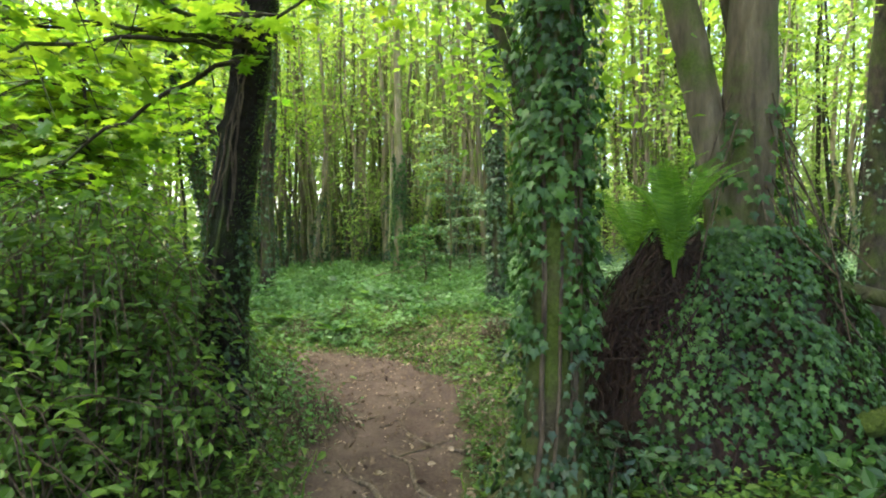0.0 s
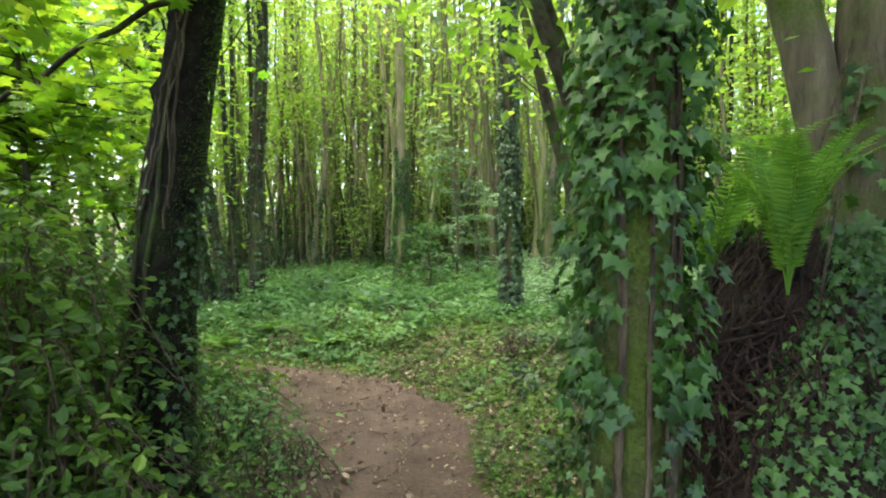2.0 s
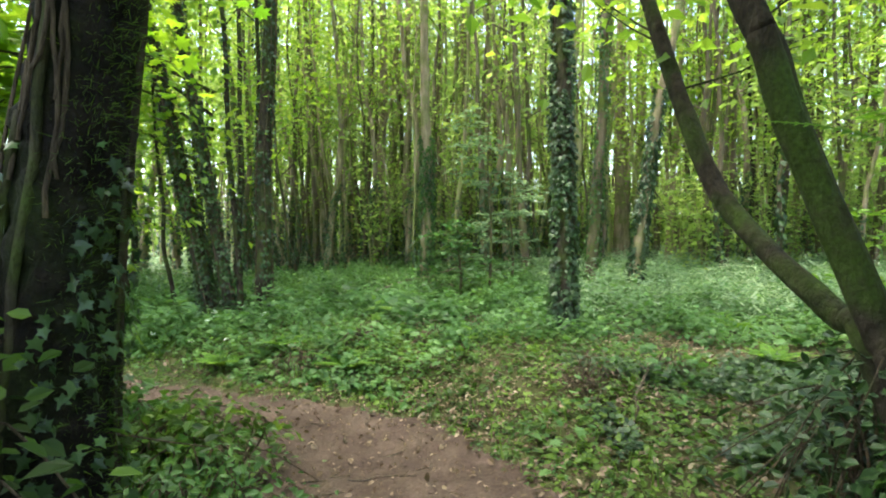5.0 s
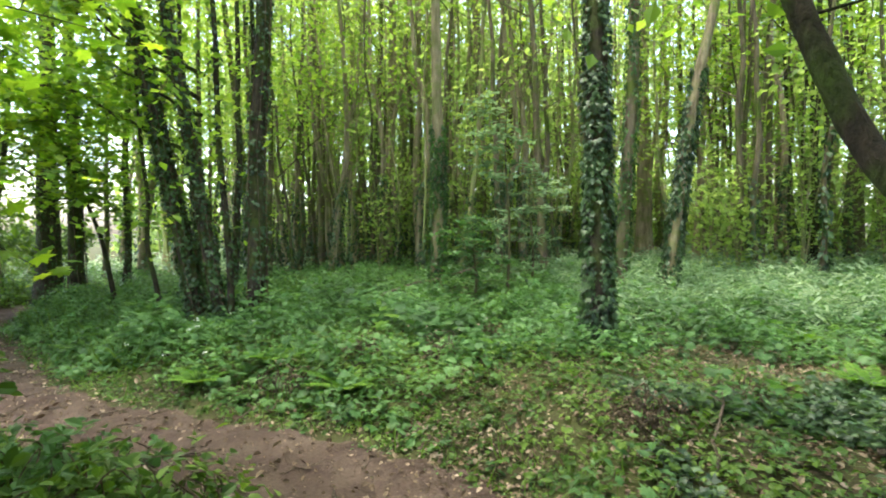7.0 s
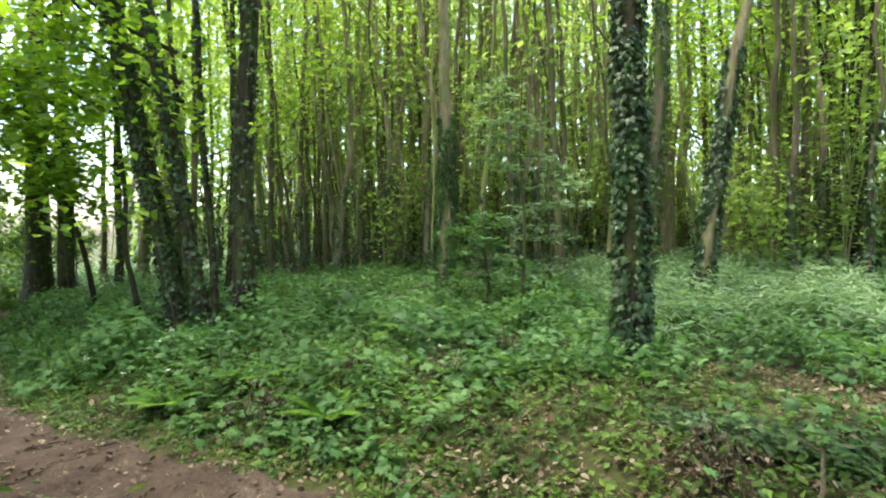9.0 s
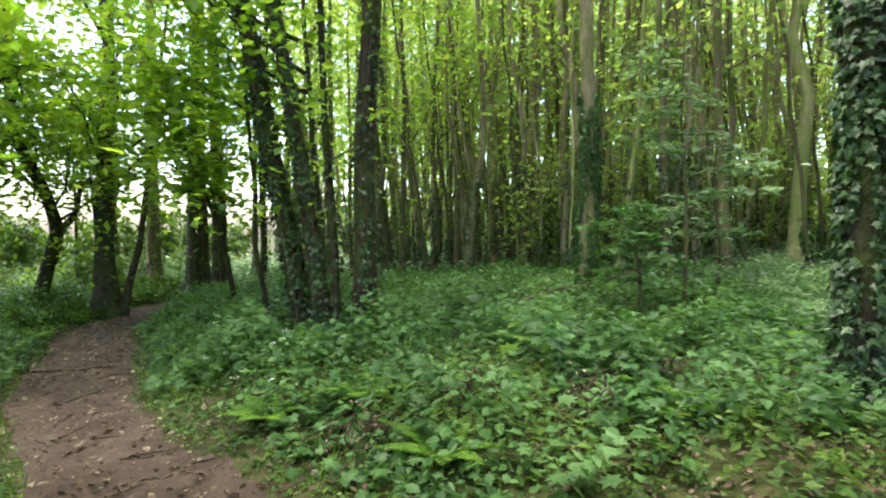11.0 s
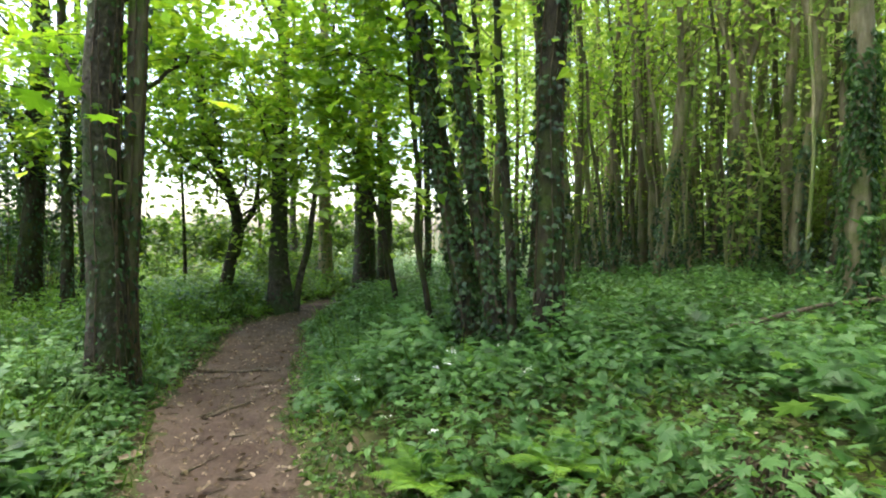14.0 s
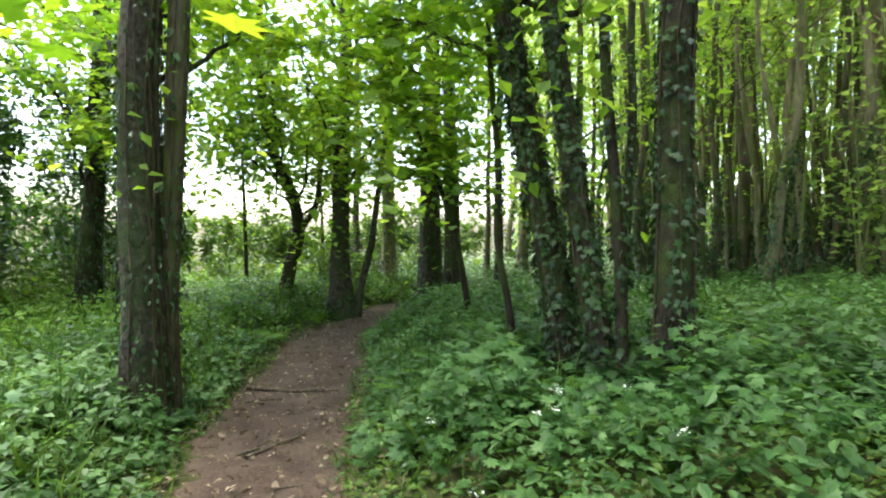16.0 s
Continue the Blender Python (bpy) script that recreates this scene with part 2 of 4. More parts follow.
PALE_BARK = bark_material("pale_bark", (.10, .08, .045), (.34, .28, .18), (.15, .18, .05), 0.5)
# Lichen tone, raised further so the bark colour holds the far wood's haze
FAR_BARK = bark_material("lichened_hazed_bark", (.12, .10, .05), (.36, .31, .19), (.20, .25, .07), 0.8)
DARK_BARK = bark_material("dark_bark", (.010, .008, .006), (.07, .054, .037), (.06, .085, .016), 0.55, 12.0, 0.5)
# Near-black: the deep shade on the left trunk is put into its bark colour
BLACK_BARK = bark_material("shade_black_bark", (.003, .0025, .002), (.022, .016, .011), (.03, .045, .009), 0.4, 22.0, 0.9)
DIM_BARK = bark_material("dark_mossy_bark", (.008, .006, .004), (.06, .046, .03), (.05, .08, .012), 0.55, 14.0, 0.6)
GREY_BARK = bark_material("grey_bark", (.014, .011, .008), (.115, .095, .07), (.05, .075, .022), 0.6, 14.0, 0.9)
MOSS_BARK = bark_material("thick_moss_bark", (.022, .018, .010), (.09, .075, .036), (.066, .092, .013), 0.9, 16.0, 0.7)
TWIG = bark_material("twig_bark", (.05, .04, .03), (.22, .17, .12), (.08, .1, .03), 0.1, 30.0)
VINE = bark_material("vine_bark", (.03, .022, .015), (.17, .125, .08), (.08, .1, .03), 0.1, 40.0)
HUMUS = bark_material("root_humus", (.008, .005, .004), (.055, .03, .02), (.03, .03, .01), 0.1, 22.0)
SOIL = ground_material("trail_soil", [(0.28, (.021, .013, .010)), (0.45, (.057, .038, .029)), (0.58, (.094, .067, .051)), (0.75, (.20, .155, .123))], 2.6, 42.0, 1.0, 0.035)
FLOOR = ground_material("woodland_floor", [(0.25, (.014, .011, .007)), (0.42, (.034, .03, .014)), (0.55, (.05, .058, .017)), (0.7, (.085, .066, .042))], 1.3, 26.0, 0.9, 0.03)

# ---- ground and trail ----
def stretch_axis(a, b, step, far):
    core = np.arange(a, b + step / 2, step)
    grow = step * 1.28 ** np.arange(1, 60)
    out = np.cumsum(grow)
    out = out[out < far]
    return np.concatenate([(a - out)[::-1], core, b + out])


gx, gy = stretch_axis(-13, 5, 0.12, 900), stretch_axis(-2, 16, 0.12, 900)
GX, GY = np.meshgrid(gx, gy)
g = Geo()
i, j = np.meshgrid(np.arange(len(gx) - 1), np.arange(len(gy) - 1))
q = (j * len(gx) + i).ravel()
g.add(np.stack([GX, GY, ground_z(GX, GY)], -1).reshape(-1, 3), np.stack([q, q + 1, q + 1 + len(gx), q + len(gx)], -1))
tagged(new("ground", g.mesh("ground", FLOOR, True)), "woodland floor of dark earth, moss and litter", "ground", kind="structure")

tangent = unit(np.gradient(LINE[:, :2], axis=0))
side = np.column_stack([tangent[:, 1], -tangent[:, 0]])
fine = np.linspace(0, len(LINE) - 1, len(LINE) * 4)
idx = np.arange(len(LINE))
cx, cy, ch = (np.interp(fine, idx, LINE[:, k]) for k in range(3))
sx, sy = np.interp(fine, idx, side[:, 0]), np.interp(fine, idx, side[:, 1])
across = np.linspace(-1, 1, 25)
edge = 1 + 0.12 * wave(cx * 3, cy * 3, 1.0)[:, None] * np.sign(across)[None]
PX = cx[:, None] + sx[:, None] * ch[:, None] * 1.15 * across[None] * edge
PY = cy[:, None] + sy[:, None] * ch[:, None] * 1.15 * across[None] * edge
PZ = ground_z(PX, PY) + 0.02 - 0.07 * np.abs(across)[None] ** 6 + 0.012 * wave(PX, PY, 0.12) + 0.008 * wave(PX, PY, 0.05, 3)
g = Geo()
i, j = np.meshgrid(np.arange(len(across) - 1), np.arange(len(fine) - 1))
q = (j * len(across) + i).ravel()
g.add(np.stack([PX, PY, PZ], -1).reshape(-1, 3), np.stack([q, q + 1, q + 1 + len(across), q + len(across)], -1))
tagged(new("path", g.mesh("path", SOIL, True)), "trodden brown earth footpath with leaf litter", "path", kind="structure")


def trail_z(x, y):
    return ground_z(x, y) + 0.02


# ---- trees ----
def stem_line(x, y, z, lean, height, rng, wobble, n=14, bend=0.0):
    """A trunk's axis, from the ground up; it straightens towards the top."""
    h = np.linspace(0, 1, n)
    path = np.zeros((n, 3))
    drift = np.cumsum(rng.normal(0, wobble, (n, 2)), 0)
    drift -= drift[0]
    reach = height * h
    path[:, 0] = x + lean[0] * reach * (1 - bend * h) + drift[:, 0]
    path[:, 1] = y + lean[1] * reach * (1 - bend * h) + drift[:, 1]
    path[:, 2] = z + reach
    return path


def limbs(geo, axis, r0, rng, count, low, spread, sides=5):
    """Limbs that leave the stem, and twigs on them. Returns their ends."""
    ends = []
    n = len(axis)
    for _ in range(count):
        k = rng.uniform(low, 0.95) * (n - 1)
        a = int(k)
        p = axis[a] + (axis[min(a + 1, n - 1)] - axis[a]) * (k - a)
        ang = rng.uniform(0, 2 * np.pi)
        ln = spread * rng.uniform(0.5, 1.1) * (1.15 - 0.6 * k / n)
        d = np.array([np.cos(ang), np.sin(ang), rng.uniform(0.2, 1.1)])
        t = np.linspace(0, 1, 6)[:, None]
        pts = p + d * ln * t + np.array([0, 0, 0.25 * ln]) * t ** 2 + rng.normal(0, 0.04 * ln, (6, 3)) * t
        r = r0 * 0.33 * (1.1 - 0.75 * k / n)
        tube(geo, pts, np.linspace(r, r * 0.25, 6), sides)
        ends.extend([pts[3], pts[5]])
        for _ in range(2):
            s = rng.integers(2, 5)
            dd = unit(d + rng.normal(0, 0.7, 3)) * ln * 0.45
            tw = pts[s] + dd * np.linspace(0, 1, 4)[:, None]
            tube(geo, tw, np.linspace(r * 0.35, r * 0.12, 4), 4)
            ends.append(tw[3])
    return np.array(ends) if ends else np.zeros((0, 3))


def crown_geo(centres, per, spread, size, rng, shape=RHOMB, flat=0.45, tilt=0.5):
    """Sprays of leaves round the twig ends, in loose flat layers."""
    g = Geo()
    c = np.repeat(centres, per, 0)
    at = c + rng.normal(0, 1, (len(c), 3)) * np.array([spread, spread, spread * flat])
    strewn(g, shape, at, size * rng.uniform(0.6, 1.25, len(c)), rng, (0, 0, 1), tilt)
    return g


def ivy_geo(axis, radius_at, z0, z1, count, size, rng, lift=0.05, shape=IVY, ragged=0.5):
    """Ivy leaves that hang on a stem between two heights."""
    g = Geo()
    lo, hi = axis[0, 2] + z0, axis[0, 2] + z1
    z = lo + (hi - lo) * rng.uniform(0, 1, count) ** (1 + ragged * 0.5)
    ax = np.column_stack([np.interp(z, axis[:, 2], axis[:, 0]), np.interp(z, axis[:, 2], axis[:, 1]), z])
    a = rng.uniform(0, 2 * np.pi, count)
    keep = wave(a * 1.0, z * 1.0, 0.7, 1.0) + 0.35 * wave(a, z, 0.25) > -0.75 + ragged * 0.8 * (z - lo) / (hi - lo)
    ax, a, z = ax[keep], a[keep], z[keep]
    out = np.column_stack([np.cos(a), np.sin(a), np.zeros(len(a))])
    r = radius_at((z - axis[0, 2])) + lift * rng.uniform(0.1, 1.0, len(a)) ** 1.5
    at = ax + out * r[:, None]
    tips = np.column_stack([rng.normal(0, 0.5, len(a)), rng.normal(0, 0.5, len(a)), np.full(len(a), -1.0)]) + 0.35 * out
    leaves(g, shape, at, tips, unit(out + np.array([0, 0, 0.45]) + rng.normal(0, 0.45, (len(a), 3))), size * rng.uniform(0.5, 1.25, len(a)))
    return g


def vines(geo, axis, radius_at, z1, count, rng, r=0.008):
    """Ivy stems that climb a trunk."""
    for _ in range(count):
        z = np.linspace(0, z1 * rng.uniform(0.5, 1), 16)
        a = rng.uniform(0, 2 * np.pi) + np.cumsum(rng.normal(0, 0.09, 16))
        rad = radius_at(z) * 1.03 + r * 0.5
        p = np.column_stack([np.interp(z + axis[0, 2], axis[:, 2], axis[:, 0]) + np.cos(a) * rad, np.interp(z + axis[0, 2], axis[:, 2], axis[:, 1]) + np.sin(a) * rad, z + axis[0, 2]])
        tube(geo, p, r * rng.uniform(0.6, 1.6), 5)


def tree(x, y, r, lean=(0, 0), height=15.0, bark=None, ivy=None, ivy_leaf=None, crown=(20, 46, 0.6, 0.115), low=0.4, spread=2.4, seed=1, wobble=0.03, name="tree",
         label="tall thin woodland tree with mossy bark", bend=0.3, flare=0.5, sides=12, climbers=0, group="woodland trees", ivy_size=0.07, limb_count=9):
    """A tree: tapered trunk with limbs, crown of leaf sprays, and ivy from z0 to z1 of that many leaves."""
    rng = np.random.default_rng(seed)
    z = float(ground_z(x, y)) - 0.06
    t = thing(name, x, y, z, label, "tree", group)
    axis = stem_line(0, 0, 0, lean, height, rng, wobble, bend=bend)
    axis = spline(axis, 3)

    def radius_at(h):
        return r * (np.clip(1 - 0.85 * h / height, 0.08, 1) + flare * np.exp(-np.asarray(h) / (2.2 * r + 0.05)))

    g = Geo()
    tube(g, axis, radius_at(axis[:, 2]), sides, 0.05, rng)
    ends = limbs(g, axis, r, rng, limb_count, low, spread)
    part("trunk", g, bark or BARK, t, "", True)
    if climbers:
        g = Geo()
        vines(g, axis, radius_at, (ivy or (0, 4))[1], climbers, rng)
        part("ivy_stem", g, VINE, t, "pale twisting ivy stems", True, "stuff")
    if ivy:
        part("ivy", ivy_geo(axis, radius_at, ivy[0], ivy[1], ivy[2], ivy_size, rng, 0.32 * r + 0.02, IVY if y < 10.5 and x > -5 else OVAL), ivy_leaf or DARK_IVY, t, "glossy dark green climbing ivy", False, "stuff")
    if crown:
        n, per, sp, size = crown
        tops = axis[int(len(axis) * low):][rng.integers(0, len(axis) - int(len(axis) * low), n)] + rng.normal(0, 1, (n, 3)) * np.array([spread * .5, spread * .5, 0.8])
        part("crown", crown_geo(np.vstack([ends, tops]), per, sp, size, rng), CANOPY, t, "open crown of bright green leaves", False, "stuff")
    return t


IVIED = "ivy-clad woodland tree with dark mossy trunk"
# Trees of the middle distance, ahead of the bend
tree(0.88, 8.85, .125, (-.02, .025), 17, DARK_BARK, (0, 7.5, 8500), DARK_IVY, seed=11, label="tall ivy-clad tree standing among low herbs", sides=16, climbers=7, ivy_size=.062)
tree(-1.08, 13.1, .12, (-.02, .025), 16, PALE_BARK, (0, 3.2, 3600), IVY_LEAF, seed=12, label=IVIED, ivy_size=.07)
tree(2.1, 12.6, .12, (.035, .025), 16, BARK, (0, 6.5, 2600), IVY_LEAF, seed=13, label=IVIED, ivy_size=.07)
tree(2.76, 12.2, .11, (.15, .035), 13, PALE_BARK, (0, 4.0, 3000), DARK_IVY, seed=14, label="leaning pale tree with ivy on its lower trunk", ivy_size=.09, bend=.1)
tree(5.05, 20.6, .25, (0, .02), 20, PALE_BARK, seed=15, label="straight brown conifer trunk in the far wood", limb_count=5, low=.5)
for k, (x, y, r, lx, ly, b) in enumerate([
        (-5.13, 19.5, .14, -.02, .02, BARK), (-4.94, 21.5, .13, -.07, .02, PALE_BARK), (-4.7, 23.5, .16, -.01, .02, PALE_BARK),
        (-3.05, 19.5, .19, .01, .02, PALE_BARK), (-4.5, 25.5, .14, .015, .02, BARK), (-1.9, 18.5, .115, -.045, .02, PALE_BARK),
        (-0.8, 17.5, .075, .06, .02, BARK), (-.3, 21.5, .17, .01, .02, PALE_BARK), (.65, 19.6, .12, -.045, .02, PALE_BARK), (1.26, 15.6, .09, -.07, .02, BARK)]):
    tree(x, y, r, (lx, ly), 16, b, (0, (.7, 1.6, .5)[k % 3], 160), seed=20 + k, low=.3, wobble=.06, crown=(14, 22, .6, .16), label="tall slender tree with pale mottled bark")
for k, (x, y, r, lx, ly) in enumerate([(5.9, 18.7, .11, .08, .03), (6.3, 20.7, .1, 0, .03), (6.2, 17.7, .08, .16, .04), (7.8, 19.8, .1, .14, .04), (9.9, 21.9, .09, 0, .03),
                                       (11.6, 23, .15, -.05, .03), (11.2, 21, .11, -.02, .03), (10.6, 19, .13, .01, .03)]):
    tree(x, y, r, (lx, ly), 14, BARK if k % 2 else PALE_BARK, seed=40 + k, low=.2, limb_count=13, label="thin tree in a dense thicket of stems")
# A dense dim stand of stems, some in coppice clumps
rng = np.random.default_rng(48)
for k in range(30):
    cx0, cy0 = [(6.2, 16.2), (8.0, 17.2), (9.6, 15.8), (10.8, 18.2), (12.6, 17.0), (7.2, 19.4)][k % 6]
    x, y = cx0 + rng.normal(0, .3), cy0 + rng.normal(0, .3)
    tree(x, y, rng.uniform(.045, .10), ((x - cx0) * .14 + rng.normal(0, .03), rng.normal(0, .03)), 13, (BARK, DARK_BARK, BARK)[k % 3], seed=700 + k, low=.3, limb_count=5, crown=(6, 14, .6, .18), wobble=.05, sides=8,
         label="dim slender stem of a crowded coppice clump")
# By the mound, at the wood's southern side
tree(5.25, 6.6, .15, (.03, .02), 15, DARK_BARK, (0, 3, 500), seed=49, label="dark trunk with a flared mossy foot", flare=1.0, crown=(60, 40, .6, .15), low=.25, spread=3, sides=16)
# Unseen trees over the path, south of the bend, added to shade the near ground
for k, (x, y) in enumerate([(-3.8, .1), (3.0, .4), (-5.8, 2.0), (4.9, 1.6), (-2.9, -2.4), (2.4, -2.8)]):
    tree(x, y, .15, (rng.normal(0, .03), rng.normal(0, .03)), 14, BARK, (0, 3, 500), seed=750 + k, crown=(120, 38, .7, .15), low=.34, spread=3.6, label="unseen leafy tree with mossy bark, added to shade the path")
# The clump beside the bend
clump_tree = tree(-4.22, 10.44, .125, (-.195, -.04), 15, DARK_BARK, (0, 8, 4600), DARK_IVY, seed=51, label="leaning tree thickly clad in ivy stems", climbers=12, sides=16, ivy_size=.058, bend=.15)
tree(-3.82, 10.3, .085, (-.19, -.02), 13, DARK_BARK, (0, 6, 2600), DARK_IVY, seed=52, label="slanting stem of an ivy-clad clump", climbers=8, ivy_size=.06, bend=.35)
tree(-3.42, 10.36, .125, (.008, .02), 15, DARK_BARK, (0, 7, 1500), DARK_IVY, seed=53, label="mossy straight trunk with patches of ivy", climbers=8, sides=14, ivy_size=.065)
tree(-3.72, 10.26, .05, (-.09, .02), 11, DARK_BARK, (0, 5, 350), DARK_IVY, seed=54, label="thin dark stem behind an ivied clump", limb_count=6)
tree(-3.75, 11.2, .05, (-.03, .01), 11, DARK_BARK, (1, 6, 400), DARK_IVY, seed=55, label="thin dark stem behind an ivied clump", limb_count=6)
tree(-5.4, 14.0, .075, (0, .02), 13, DARK_BARK, (0, 4, 500), seed=56, label=IVIED)
tree(-5.7, 13.2, .06, (-.07, -.01), 13, DARK_BARK, (0, 4, 400), seed=57, label=IVIED)
tree(-6.6, 18.4, .13, (-.11, -.03), 15, BARK, (0, 2.5, 800), seed=58, label="leaning mossy tree with ivy at its foot")
tree(-8.3, 14.9, .08, (0, .02), 14, DARK_BARK, (0, 3, 500), seed=59, label=IVIED)
tree(-4.88, 10.62, .036, (-.13, -.07), 8, DARK_BARK, seed=60, crown=(70, 40, .5, .13), low=.25, spread=2.4, label="slender crooked sapling with broad green leaves", name="sapling", wobble=.05)
for k, (x, y) in enumerate([(-5.9, 17.3), (-5.6, 20.6), (-9.2, 20.8), (-11.4, 18.6), (-6.8, 23.6), (-7.0, 15.6)]):
    tree(x, y, .08, (rng.normal(0, .03), rng.normal(0, .03)), 12, BARK, (0, 2, 250), seed=770 + k, crown=(64, 40, .65, .12), low=.2, spread=2.6, label="slim leafy tree behind an ivied clump")
# Beside the far stretch of the path
stout_tree = tree(-10.3, 15.1, .24, (0, .02), 17, GREY_BARK, (0, 5, 1300), seed=61, crown=(90, 20, .65, .15), low=.33, spread=3.2, label="stout tree wrapped in ivy beside the path", climbers=6, ivy_size=.07)
tree(-9.4, 14.85, .16, (0, .02), 16, DARK_BARK, (0, 6, 900), seed=62, crown=(70, 20, .6, .15), low=.33, spread=2.8, label=IVIED, climbers=4, ivy_size=.07)
forked_tree = tree(-10.0, 12.5, .17, (-.03, .0), 14, GREY_BARK, (0, .5, 350), seed=63, crown=(60, 20, .6, .12), label="grey forked tree with a flared foot", flare=1.2, low=.25, spread=3.2)
tree(-9.75, 12.6, .07, (.14, .12), 9, GREY_BARK, seed=64, label="slim side stem of a grey tree", limb_count=6, low=.25)
grey_tree = tree(-6.72, 8.05, .175, (.002, .03), 17, GREY_BARK, (0, 6, 1100), seed=66, crown=(40, 45, .6, .14), label="stout grey trunk with shallow bark ridges by the path", sides=20, flare=.35, ivy_size=.055, climbers=9, low=.45)
tree(-6.68, 8.19, .095, (.0, .03), 15, BARK, (0, 6, 500), seed=67, label="mossy second stem of a stout tree", climbers=4, low=.45)
edge_tree = tree(-11.7, 8.9, .17, (.01, .05), 15, DARK_BARK, (0, 5, 1200), seed=68, crown=(70, 20, .6, .12), label=IVIED, low=.25, spread=3)
tree(-10.5, 9.05, .09, (-.03, .015), 12, DARK_BARK, (0, 4, 700), seed=69, crown=(80, 45, .6, .14), label=IVIED, low=.25, spread=2.6)
tree(-12.0, 15.4, .18, (-.02, .02), 16, PALE_BARK, (0, 3, 700), seed=70, crown=(70, 40, .65, .15), label="pale tree at the edge of the wood", low=.25, spread=3)
tree(-15.2, 17.0, .12, (.03, .0), 13, GREY_BARK, seed=72, crown=(60, 40, .6, .15), label="thin tree at the edge of the wood", low=.22, spread=3)
tree(-13.2, 10.3, .1, (.03, .0), 12, DARK_BARK, (0, 3, 500), seed=73, crown=(50, 20, .6, .12), label=IVIED, low=.2, spread=3)

def overhang(x, y, z, reach, n, seed, label):
    """A young sycamore whose broad leaves hang over the path."""
    rng = np.random.default_rng(seed)
    foot = np.array([x, y, float(ground_z(x, y)) - .03])
    t = thing("sycamore", *foot, label, "tree", "young trees")
    g, leaf = Geo(), Geo()
    top = np.array([reach[0], reach[1], z])
    p = spline([(0, 0, 0), top * (.25, .25, .45), top * (.7, .7, .85), top + (0, 0, .6)], 6)
    tube(g, p, np.linspace(.045, .012, len(p)), 8)
    for _ in range(n):
        d = unit(rng.normal(0, 1, 3) * (1, 1, .35)) * rng.uniform(.5, 1.5)
        s = p[rng.integers(9, len(p))]
        tw = s + d * np.linspace(0, 1, 5)[:, None] - np.array([0, 0, .15]) * np.linspace(0, 1, 5)[:, None] ** 2
        tube(g, tw, np.linspace(.009, .002, 5), 4)
        at = tw[1:].repeat(5, 0) + rng.normal(0, .13, (20, 3)) * (1, 1, .4)
        strewn(leaf, PALM, at, rng.uniform(.09, .17, 20), rng, (0, 0, 1), .35)
    part("stem", g, DARK_BARK, t, "", True)
    part("foliage", leaf, SYCAMORE, t, "layers of broad bright green leaves", False, "stuff")


overhang(-11.6, 13.6, 3.6, (.4, -.6), 60, 616, "young sycamore with broad leaves at the wood's edge")
overhang(-12.6, 12.0, 4.4, (.3, -.3), 70, 617, "young sycamore with broad leaves at the wood's edge")
overhang(-13.6, 14.6, 4.0, (.3, -.3), 70, 618, "young sycamore with broad leaves at the wood's edge")
overhang(-6.3, 11.7, 3.0, (-.5, -.9), 60, 611, "young sycamore leaning its leaves over the path")

overhang(-4.3, 5.7, 3.0, (.3, -.3), 70, 614, "young sycamore with broad leaves behind the brambles")
overhang(-3.3, 5.2, 2.5, (-.3, .2), 45, 615, "young sycamore with broad leaves behind the brambles")

# The crooked forked tree beside the path
def crooked_tree():
    rng = np.random.default_rng(80)
    x, y = -11.05, 11.95
    z = float(ground_z(x, y)) - .05
    t = thing("crooked_tree", x, y, z, "crooked dark tree with a forked slender trunk", "tree", "woodland trees")
    g = Geo()
    main = spline([(0, 0, 0), (.05, .04, .5), (.2, .18, 1.35), (.08, .08, 2.1), (-.25, -.2, 3.2), (-.35, -.25, 5), (-.5, -.2, 9)], 6)
    tube(g, main, np.interp(main[:, 2], [0, .2, 1.4, 9], [.18, .125, .11, .03]), 12, .06, rng)
    fork = spline([(.18, .16, 1.25), (.3, .27, 1.5), (.45, .4, 1.85), (.55, .5, 2.9)], 5)
    tube(g, fork, np.linspace(.09, .03, len(fork)), 8, .05, rng)
    ends = np.vstack([limbs(g, main, .12, rng, 9, .35, 2.2), fork[-3:]])
    part("trunk", g, DARK_BARK, t, "", True)
    part("crown", crown_geo(np.repeat(ends, 3, 0) + rng.normal(0, .5, (3 * len(ends), 3)), 40, .55, .13, rng), CANOPY, t, "open crown of bright green leaves", False, "stuff")

    return t


def boughs(t, ends, seed, size=.115):
    """Low boughs of broad leaves that reach out from a tree's trunk, each towards one end."""
    rng = np.random.default_rng(seed)
    for e in ends:
        e = np.array(e, float)
        g, leaf = Geo(), Geo()
        p = spline([(0, 0, e[2] * .72), e * (.35, .35, .84), e * (.7, .7, .97), e], 5) + rng.normal(0, .02, (16, 3))
        tube(g, p, np.linspace(.03, .006, len(p)), 6)
        for _ in range(13):
            d = unit(rng.normal(0, 1, 3) * (1, 1, .35)) * rng.uniform(.4, 1.0)
            tw = p[rng.integers(5, len(p))] + d * np.linspace(0, 1, 4)[:, None] - np.array([0, 0, .12]) * np.linspace(0, 1, 4)[:, None] ** 2
            tube(g, tw, np.linspace(.007, .002, 4), 4)
            at = tw[1:].repeat(9, 0) + rng.normal(0, .17, (27, 3)) * (1, 1, .45)
            strewn(leaf, PALM, at, size * rng.uniform(.6, 1.2, 27), rng, (0, 0, 1), .45)
        b = part("bough", g, DARK_BARK, t, "", True)
        part("bough_foliage", leaf, SYCAMORE, b, "broad lobed bright green leaves", False, "stuff")


